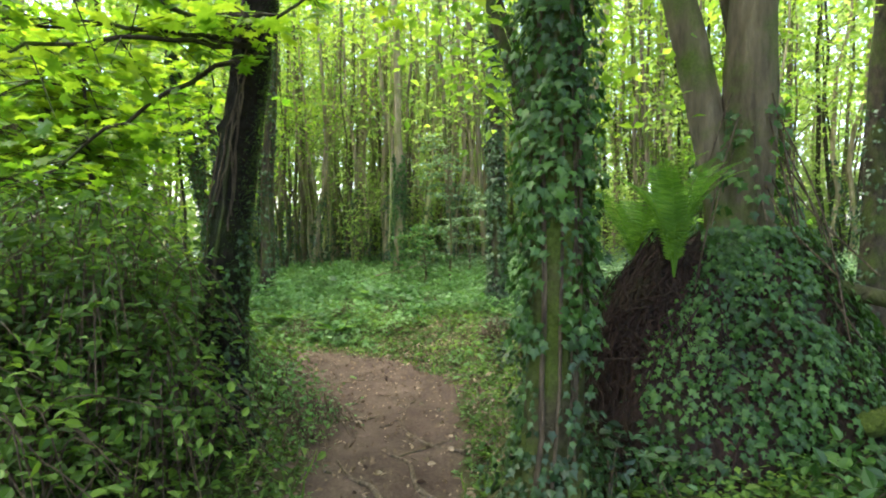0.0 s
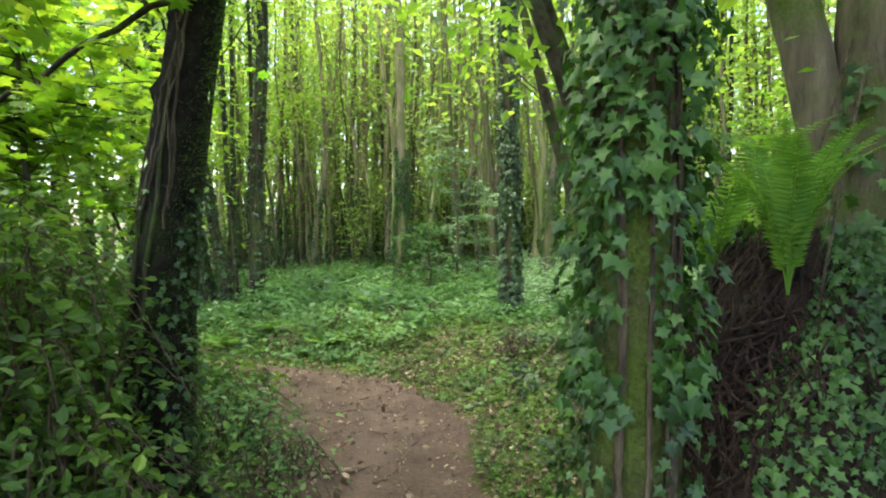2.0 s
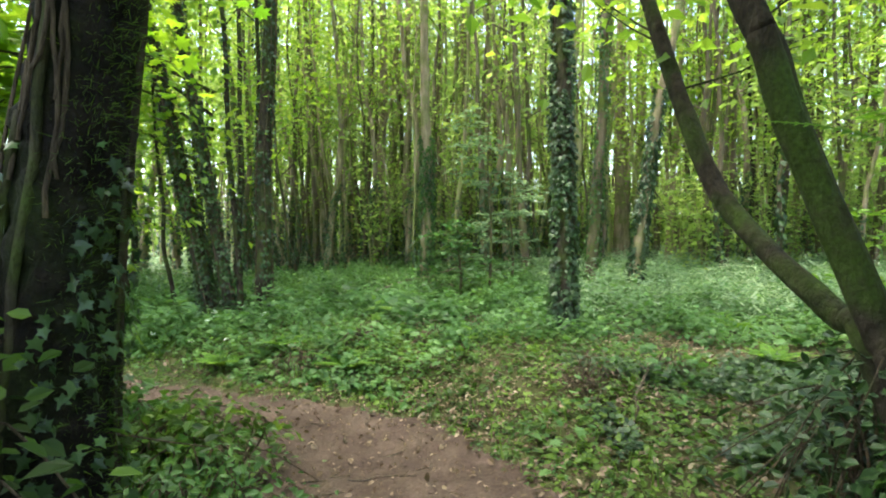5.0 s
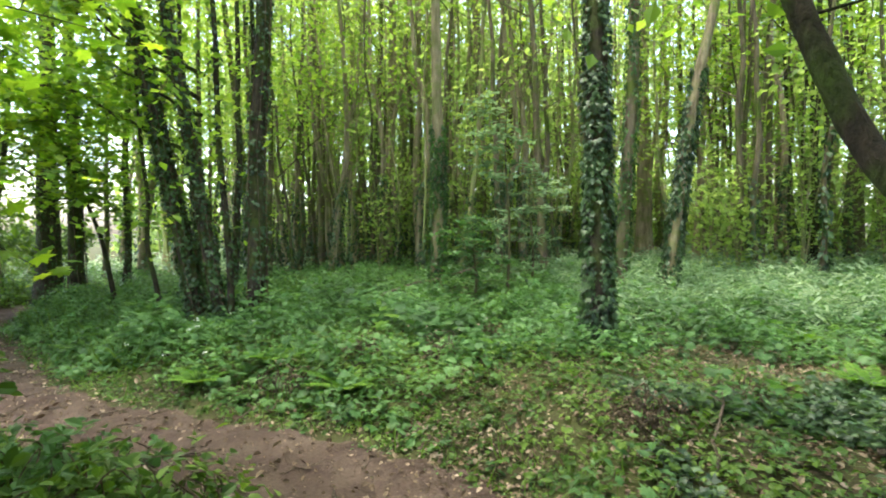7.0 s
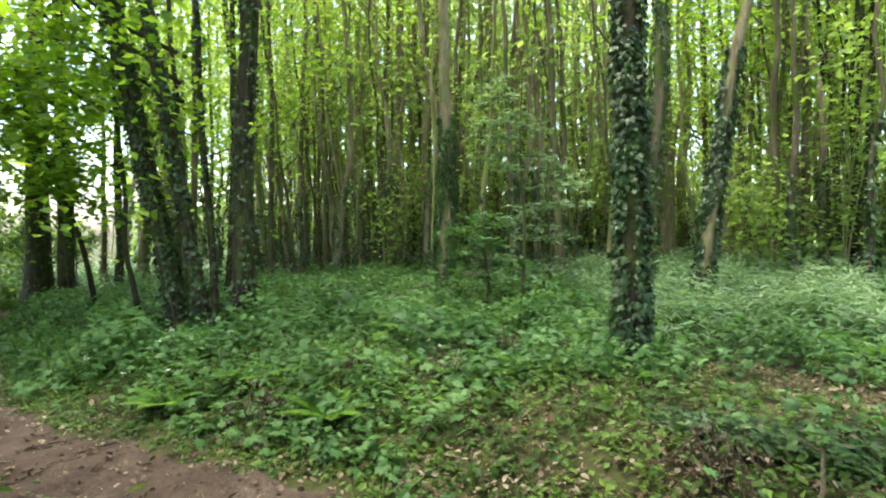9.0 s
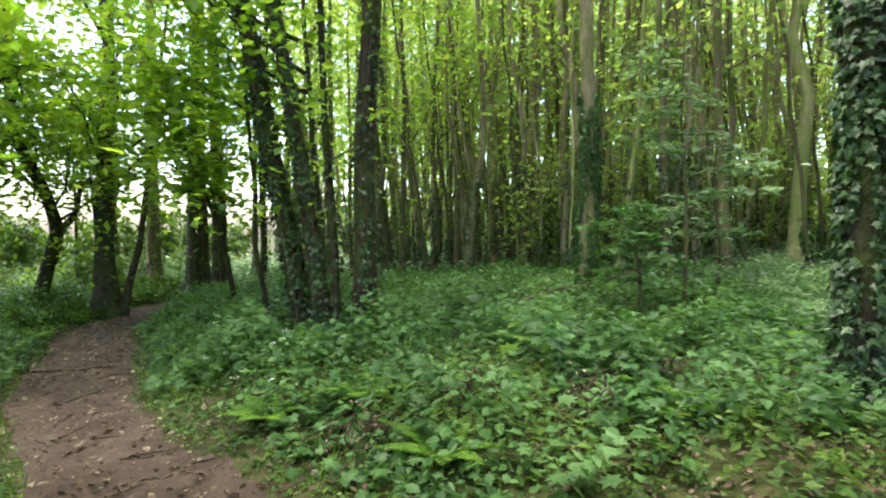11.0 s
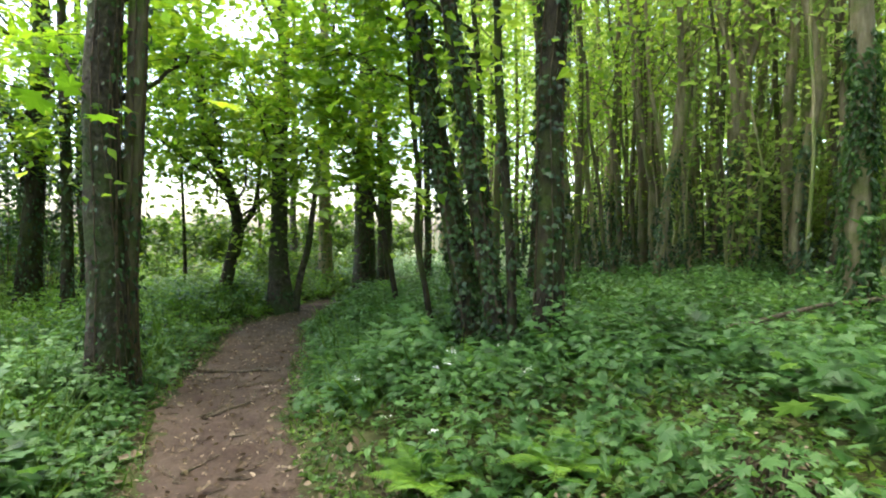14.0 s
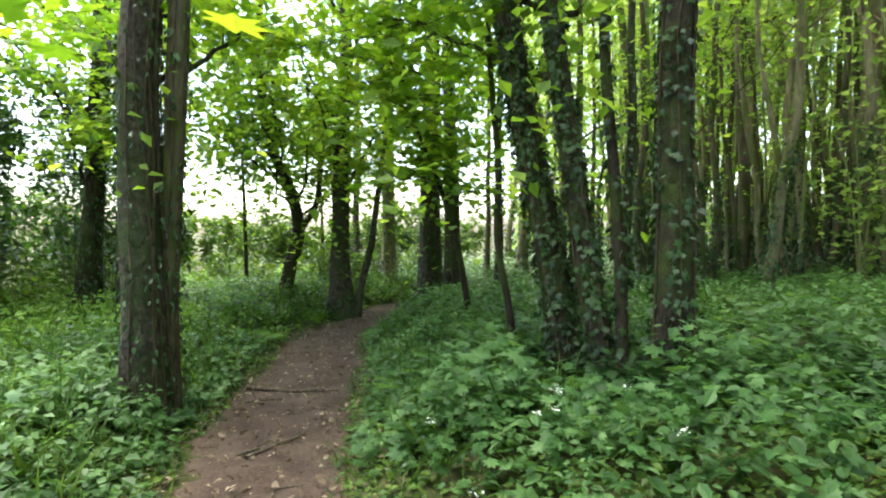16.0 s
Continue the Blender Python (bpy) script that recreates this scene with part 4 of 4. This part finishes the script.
# grass on the verges
def grass(name, label, x, y, size, rng, mat):
    g = Geo()
    z = ground_z(x, y)
    along = np.column_stack([rng.normal(0, .45, len(x)), rng.normal(0, .45, len(x)), np.ones(len(x))])
    leaves(g, BLADE, np.column_stack([x, y, z - .01]), along, rng.normal(0, 1, (len(x), 3)), size * rng.uniform(.5, 1.3, len(x)))
    tagged(new(name, g.mesh(name, mat)), label, "grass", kind="stuff")


x, y = scatter(14000, -12, 2, 2, 13, rng, off_trail(-.05, .6))
grass("grass", "thin green grass along the path's edges", x, y, .17, rng, MOSSY_HERB)
x, y = scatter(16000, -16, -4, 5, 16, rng, off_trail(.3))
grass("tall_grass", "tall grass among the verge weeds", x, y, .36, rng, MOSSY_HERB)


# ---- litter ----
g = Geo()
x, y = scatter(42000, -10, 2, 1.5, 13, rng, lambda x, y: (trail_distance(x, y) < .35) & (rng.uniform(0, 1, len(x)) < .6))
strewn(g, OVAL, np.column_stack([x, y, trail_z(x, y) + .018]), rng.uniform(.012, .038, len(x)) * rng.choice([1, 1, 1, 2], len(x)), rng, (0, 0, 1), .6)
x, y = scatter(12000, -1, 3.5, 3.5, 9, rng, off_trail(0))
strewn(g, OVAL, np.column_stack([x, y, ground_z(x, y) + .02]), rng.uniform(.02, .06, len(x)), rng, (0, 0, 1), .45)
x, y = scatter(2600, -10, 2, 1.5, 13, rng, lambda x, y: trail_distance(x, y) < .2)
strewn(g, OVAL, np.column_stack([x, y, trail_z(x, y) + .022]), rng.uniform(.03, .06, len(x)), rng, (0, 0, 1), .35)
tagged(new("leaf_litter", g.mesh("leaf_litter", DRY_LEAF)), "dry brown fallen leaves on the earth", "leaf litter", kind="stuff")


def stick(x, y, turn, length, r, seed, label="fallen brown stick lying on the path", fork=True, lift=.0):
    rng = np.random.default_rng(seed)
    s = np.linspace(-.5, .5, 9) * length
    px_, py_ = x + s * np.cos(turn) + rng.normal(0, .012, 9), y + s * np.sin(turn) + rng.normal(0, .012, 9)
    pz_ = trail_z(px_, py_) + r * .8 + lift * (s / length + .5)
    o = thing("stick", x, y, float(trail_z(x, y)), label, "stick", "fallen sticks")
    g = Geo()
    p = np.column_stack([px_ - x, py_ - y, pz_ - o.location.z])
    tube(g, p, np.linspace(r, r * .5, 9), 7, .06, rng)
    if fork:
        q = p[5] + np.linspace(0, 1, 4)[:, None] * np.array([np.cos(turn + .6), np.sin(turn + .6), .06]) * length * .3
        tube(g, q, np.linspace(r * .6, r * .25, 4), 6)
    part("wood", g, TWIG, o, "", True)


stick(-6.6, 9.3, .55, .95, .022, 1, "fallen crooked branch lying across the path")
for k in range(110):
    a = rng.integers(16, 110)
    stick(float(LINE[a, 0] + rng.normal(0, .35)), float(LINE[a, 1] + rng.normal(0, .35)), rng.uniform(0, 3.1), rng.uniform(.15, .5), rng.uniform(.003, .009), 200 + k, "thin dry twig lying on the path", bool(k % 2))
stick(-1.4, 12.2, .5, 2.4, .03, 5, "long fallen dead branch among the herbs", True, .5)
stick(1.02, 6.35, 1.1, .95, .011, 6, "dead branch lying in the undergrowth", True, .2)
stick(1.9, 5.9, 2.4, .5, .04, 7, "short mossy log lying in the undergrowth", False)


def root(points, r, seed):
    rng = np.random.default_rng(seed)
    p = spline(points, 7)
    z = trail_z(p[:, 0], p[:, 1]) + r * .35
    o = thing("root", *points[0], float(trail_z(*points[0])), "bare tree root surfacing in the trodden path", "root", "surface roots")
    g = Geo()
    tube(g, np.column_stack([p[:, 0] - points[0][0], p[:, 1] - points[0][1], z - o.location.z]), np.linspace(r, r * .45, len(p)) * (1 + .1 * rng.normal(0, 1, len(p))), 8, .06, rng)
    part("wood", g, TWIG, o, "", True)


root([(-.02, 2.9), (-.16, 3.15), (-.22, 3.45), (-.38, 3.6)], .02, 1)
root([(-.3, 2.85), (-.42, 3.1), (-.55, 3.2), (-.7, 3.5)], .018, 2)
root([(.15, 3.6), (-.1, 3.75), (-.3, 4.1), (-.35, 4.4)], .015, 3)
root([(-1.3, 4.2), (-.95, 4.3), (-.7, 4.25), (-.45, 4.4)], .016, 4)
root([(-5.4, 8.2), (-5.5, 8.7), (-5.8, 8.95)], .016, 5)

# ---- the bramble thicket by the path ----
def thicket(x, y, rx, ry, h, n, seed, label, mat=None, size=.055, canes=60, name="bramble_thicket"):
    rng = np.random.default_rng(seed)
    z = float(ground_z(x, y)) - .03
    t = thing(name, x, y, z, label, "bush", "thickets")
    g, leaf = Geo(), Geo()
    for _ in range(canes):
        a, q = rng.uniform(0, 2 * np.pi), rng.uniform(.2, 1)
        foot = np.array([rx * .6 * q * np.cos(a), ry * .6 * q * np.sin(a), 0])
        top = np.array([rx * q * np.cos(a), ry * q * np.sin(a), h * rng.uniform(.5, 1.0) * (1.15 - .4 * q)])
        end = top + np.array([np.cos(a), np.sin(a), 0]) * rng.uniform(.1, .5) - np.array([0, 0, rng.uniform(.1, .6)])
        p = spline([foot, (foot + top) / 2 + rng.normal(0, .08, 3), top, end], 5)
        tube(g, p, np.linspace(.007, .0025, len(p)), 5)
        k = max(4, n // canes)
        at = p[rng.integers(3, len(p), k)] + rng.normal(0, .075, (k, 3))
        strewn(leaf, OVAL, at, size * rng.uniform(.6, 1.4, k), rng, (.3 * np.cos(a), .3 * np.sin(a), 1), .5)
    part("cane_tangle", g, VINE, t, "tangled brown canes and stems", True, "stuff")
    part("foliage", leaf, mat or BRAMBLE, t, "small green bramble leaves", False, "stuff")


thicket(-2.15, 3.25, .75, .7, 1.6, 7500, 301, "tall tangle of ivy and brambles beside the path", canes=170, size=.058)
thicket(-2.9, 2.6, .9, .8, 1.4, 5600, 302, "dense bramble tangle beside the path", canes=90)
thicket(-1.55, 2.95, .4, .45, .75, 2000, 303, "low leafy brambles at a trunk's foot", canes=80, size=.058)
thicket(-2.1, 2.2, .6, .5, .8, 2200, 304, "low leafy brambles at the path's edge", canes=80, size=.058)
thicket(-3.4, 4.6, 1.0, 1.0, 1.7, 4200, 305, "tall leafy bush behind the brambles", canes=90, mat=MOSSY_HERB, size=.08, name="bush")
thicket(-1.05, 4.15, .35, .45, .32, 700, 306, "low grassy weeds at a trunk's foot", canes=40, mat=HERB, size=.04, name="weeds")
thicket(2.4, 2.3, .8, .6, .35, 2600, 307, "low ivy carpet below the mound", canes=60, mat=IVY_LEAF, size=.07, name="ivy_patch")
thicket(1.0, 3.0, .4, .4, .28, 900, 308, "dark ivy in the hollow by the mound", canes=40, mat=DARK_IVY, size=.06, name="ivy_patch")


thicket(-1.95, 5.15, .45, .5, .5, 1500, 309, "weeds at the inner edge of the bend", canes=50, mat=MOSSY_HERB, size=.07, name="weeds")
thicket(-2.5, 5.65, .45, .4, .45, 1500, 310, "weeds at the inner edge of the bend", canes=50, mat=HERB, size=.07, name="weeds")
thicket(-1.6, 4.65, .35, .4, .5, 1200, 315, "weeds at the inner edge of the bend", canes=40, mat=HERB, size=.05, name="weeds")


# Shadowed foliage behind the mound: its shade is put into the dark leaf colour
thicket(1.28, 4.3, .3, .28, .95, 1500, 316, "ivy-covered stump in shade-dark leaves at the foot of slanting stems", canes=50, mat=DARK_IVY, size=.055, name="ivied_stump")
thicket(1.9, 4.9, .55, .4, .45, 1300, 317, "ivy patch in shade-dark leaves behind the mound", canes=40, mat=DARK_IVY, size=.06, name="ivy_patch")


for k, (x, y) in enumerate([(-2.1, 7.75), (-1.5, 8.35), (-.7, 8.25), (-.25, 8.95), (1.4, 6.9), (.7, 6.5)]):
    thicket(x, y, .22, .2, .26, 260, 320 + k, "clump of dead brown bracken in the undergrowth", canes=26, mat=DRY_LEAF, size=.026, name="dead_bracken")


def young_tree(x, y, h, seed, tiers, size, label, mat):
    """A young tree with leaves in flat open layers."""
    rng = np.random.default_rng(seed)
    z = float(ground_z(x, y))
    t = thing("young_tree", x, y, z, label, "tree", "young trees")
    g, leaf = Geo(), Geo()
    p = spline([(0, 0, -.03), (.03, 0, h * .35), (-.04, .03, h * .7), (0, 0, h)], 5)
    tube(g, p, np.linspace(.03, .006, len(p)), 7)
    for k in range(tiers):
        s = p[int((.15 + .85 * k / tiers) * (len(p) - 1))]
        a = rng.uniform(0, 2 * np.pi)
        ln = rng.uniform(.5, 1.1) * (1.1 - .5 * k / tiers)
        tw = s + np.linspace(0, 1, 6)[:, None] * np.array([np.cos(a), np.sin(a), .18]) * ln - np.array([0, 0, .12]) * np.linspace(0, 1, 6)[:, None] ** 2
        tube(g, tw, np.linspace(.008, .002, 6), 4)
        at = tw[1:].repeat(9, 0) + rng.normal(0, 1, (45, 3)) * (.13, .13, .03)
        strewn(leaf, OVAL, at, size * rng.uniform(.7, 1.3, 45), rng, (0, 0, 1), .25)
    part("stem", g, BARK, t, "", True)
    part("foliage", leaf, mat, t, "flat layers of pale green leaves")


young_tree(.15, 12.1, 3.6, 311, 17, .12, "young tree with flat layers of pale leaves", PALE_HERB)
young_tree(.6, 12.6, 2.4, 312, 10, .12, "young tree with flat layers of pale leaves", PALE_HERB)
young_tree(-.4, 11.6, 1.6, 313, 12, .12, "young bushy tree beside an ivied trunk", HERB)
young_tree(4.2, 7.4, 3.4, 314, 22, .11, "young tree with flat layers of bright leaves", FERN_LEAF)
for k, (x, y, s) in enumerate([(-1.5, 7.6, .5), (-.2, 8.2, .45), (-2.4, 8.3, .5), (-5.1, 10.0, .65), (-5.4, 9.7, .6), (2.6, 7.4, .55), (-7.9, 8.9, .5), (-3.0, 8.0, .45), (3.3, 9.4, .6), (-8.8, 10.2, .5)]):
    fern(x, y, float(ground_z(x, y)), 9, s, .5, 400 + k, .085, open_out=1.7)


# ---- the far wood ----
def tree_kinds():
    kinds = []
    for k in range(7):
        rng = np.random.default_rng(500 + k)
        bark = (FAR_BARK, BARK, FAR_BARK, PALE_BARK, FAR_BARK, PALE_BARK, FAR_BARK)[k]
        t = thing("woodland_tree", 0, 0, 0, "slim straight tree in the depth of the wood", "tree", "woodland trees")
        axis = spline(stem_line(0, 0, 0, rng.normal(0, .07, 2), 16, rng, .12, bend=.2), 1)
        g = Geo()
        r = .045 + .017 * k
        tube(g, axis, r * (np.clip(1 - axis[:, 2] / 17, .08, 1) + .4 * np.exp(-axis[:, 2] / .25)), 7, .05, rng)
        ends = limbs(g, axis, r, rng, 8, .28, 1.9, 3)
        ends = ends[ends[:, 2] < 9.5]
        me = g.mesh("trunk", bark, True)
        part("trunk", me, bark, t)
        n = 22
        tops = np.column_stack([rng.normal(0, 1.5, n), rng.normal(0, 1.5, n), 4.2 + 7.0 * rng.uniform(0, 1, n)])
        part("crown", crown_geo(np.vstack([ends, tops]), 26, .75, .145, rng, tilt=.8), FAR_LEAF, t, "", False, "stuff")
        if k % 2:
            part("ivy", ivy_geo(axis, lambda h: r * np.ones_like(h), 0, 3.5, 260, .16, rng, .06, RHOMB), DARK_IVY, t, "dark ivy on the lower trunk")
        kinds.append(t)
    return kinds


def pole_kinds():
    kinds = []
    for k in range(6):
        rng = np.random.default_rng(540 + k)
        t = thing("pole_tree", 0, 0, 0, "thin bare pole-like tree in a crowded stand", "tree", "woodland trees")
        axis = stem_line(0, 0, 0, rng.normal(0, .09, 2), 14, rng, .09, bend=.3)
        g = Geo()
        r = .033 + .012 * k
        tube(g, axis, r * (np.clip(1 - axis[:, 2] / 15, .08, 1) + .4 * np.exp(-axis[:, 2] / .2)), 6, .05, rng)
        ends = limbs(g, axis, r, rng, 5, .25, 1.3, 3)
        part("trunk", g, (FAR_BARK, BARK, PALE_BARK)[k % 3], t, "", True)
        part("ivy", ivy_geo(axis, lambda h: r * np.ones_like(h), 0, 1.0 + .35 * k, 150 + 60 * k, .1, rng, .045, RHOMB), DARK_IVY, t, "dark ivy round the foot", False, "stuff")
        part("crown", crown_geo(ends[::2], 6, .5, .2, rng, tilt=.8), FAR_LEAF, t, "", False, "stuff")
        kinds.append(t)
    return kinds


def far_wood():
    rng = np.random.default_rng(77)
    taken = [(o.location.x, o.location.y) for o in bpy.data.objects if o.parent is None and o.get("category") == "tree"]
    # a wide wood of leafy trees, and a crowded stand of poles straight ahead
    leafy, poles = tree_kinds(), pole_kinds()
    for kinds, first, want, (x0, x1, y0, y1), gap in ((leafy, 0, 165, (-24, 30, -7, 35), 1.1), (leafy, 165, 205, (-14, 2, 19, 34), .9), (poles, 0, 210, (-13, 16, 15, 33), .5), (poles, 210, 300, (-9, 4, 16.5, 25), .45)):
        count = first
        for _ in range(6000):
            if count >= want:
                break
            x, y = rng.uniform(x0, x1), rng.uniform(y0, y1)
            near = np.hypot(x + .5, y - 4)
            # a field opens beyond the wood's western edge
            if x < -13 and y < 18 or near < (12.5 if gap > .5 else 11.2) and y > -1 or near < 5 or near > 16 and np.arctan2(-x, y - 5) > .66 and y > -2:
                continue
            if -11.5 < x < (-2 if gap > .5 else -5) and 10 < y < 17.5 or y < 20.5 and abs(x - .32 * y + 1.5) < .5 or trail_distance(x, y) < 1.2:
                continue
            if min(np.hypot(x - a, y - b) for a, b in taken) < gap:
                continue
            taken.append((x, y))
            m = Matrix.Translation((x, y, float(ground_z(x, y)) - .05)) @ Matrix.Rotation(rng.uniform(0, 6.28), 4, "Z")
            if count < len(kinds):
                kinds[count].matrix_world = m
            else:
                copy_thing(kinds[count % len(kinds)], m)
            count += 1


far_wood()


# leafy saplings and coppice shoots between the far stems
def sapling_kinds():
    kinds = []
    for k in range(4):
        rng = np.random.default_rng(570 + k)
        t = thing("understorey_sapling", 0, 0, 0, "leafy pale green sapling between the far stems", "sapling", "understorey saplings")
        h = 2.6 + .7 * k
        stems, leaf = Geo(), Geo()
        for _ in range(5):
            d = rng.normal(0, .16, 2)
            p = spline([(0, 0, -.03), (d[0] * h * .4, d[1] * h * .4, h * .5), (d[0] * h * 1.4, d[1] * h * 1.4, h * rng.uniform(.8, 1.05))], 5)
            tube(stems, p, np.linspace(.022, .005, len(p)), 5)
            at = p[rng.integers(2, len(p), 130)] + rng.normal(0, 1, (130, 3)) * (.32, .32, .22)
            strewn(leaf, RHOMB, at, .15 * rng.uniform(.6, 1.3, 130), rng, (0, 0, 1), .5)
        part("shoot_tangle", stems, FAR_BARK, t, "thin pale shoots", True, "stuff")
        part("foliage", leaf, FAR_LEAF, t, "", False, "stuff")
        kinds.append(t)
    return kinds


def understorey():
    rng = np.random.default_rng(78)
    kinds = sapling_kinds()
    count = 0
    while count < 80:
        x, y = rng.uniform(-9, 15), rng.uniform(15.0, 31)
        if trail_distance(x, y) < 2 or y < 20.5 and abs(x - .32 * y + 1.5) < .8 or x < -4 and y < 19:
            continue
        m = Matrix.Translation((x, y, float(ground_z(x, y)))) @ Matrix.Rotation(rng.uniform(0, 6.28), 4, "Z")
        if count < 4:
            kinds[count].matrix_world = m
        else:
            copy_thing(kinds[count % 4], m)
        count += 1


understorey()

# hedge along the field, beyond the western trees
for k in range(11):
    thicket(-17.5 + rng.normal(0, .5), 5 + 2.0 * k, 1.3, 1.5, 1.7 + .35 * (k % 3), 2300, 600 + k, "leafy hedge bush at the wood's edge", MOSSY_HERB, .17, 22, "hedge_bush")
for k in range(8):
    thicket(-13.5 + rng.normal(0, .8), 8 + 1.5 * k, 1.0, 1.0, .9, 1100, 620 + k, "low leafy bramble bush at the wood's edge", MOSSY_HERB, .12, 22, "bramble_bush")
for k, (x, y, h) in enumerate([(-13.2, 7.6, 5.2), (-11.6, 6.6, 4.0), (-14.2, 9.4, 4.8), (-12.6, 5.2, 4.4)]):
    thicket(x, y, 1.2, 1.1, h, 4600, 640 + k, "tall dark evergreen bush behind the verge", IVY_LEAF, .12, 40, "evergreen_bush")
# far woods that close the view
g = Geo()
n = 30000
a = rng.uniform(-.64, 2.1, n)
rad = rng.uniform(44, 50, n)
strewn(g, RHOMB, np.column_stack([rad * np.sin(a), 6 + rad * np.cos(a), 24 * rng.uniform(0, 1, n) ** 1.4 - .3]), rng.uniform(.6, 1.2, n), rng, np.column_stack([-.5 * np.sin(a), -.5 * np.cos(a), 1 + 0 * a]), .7)
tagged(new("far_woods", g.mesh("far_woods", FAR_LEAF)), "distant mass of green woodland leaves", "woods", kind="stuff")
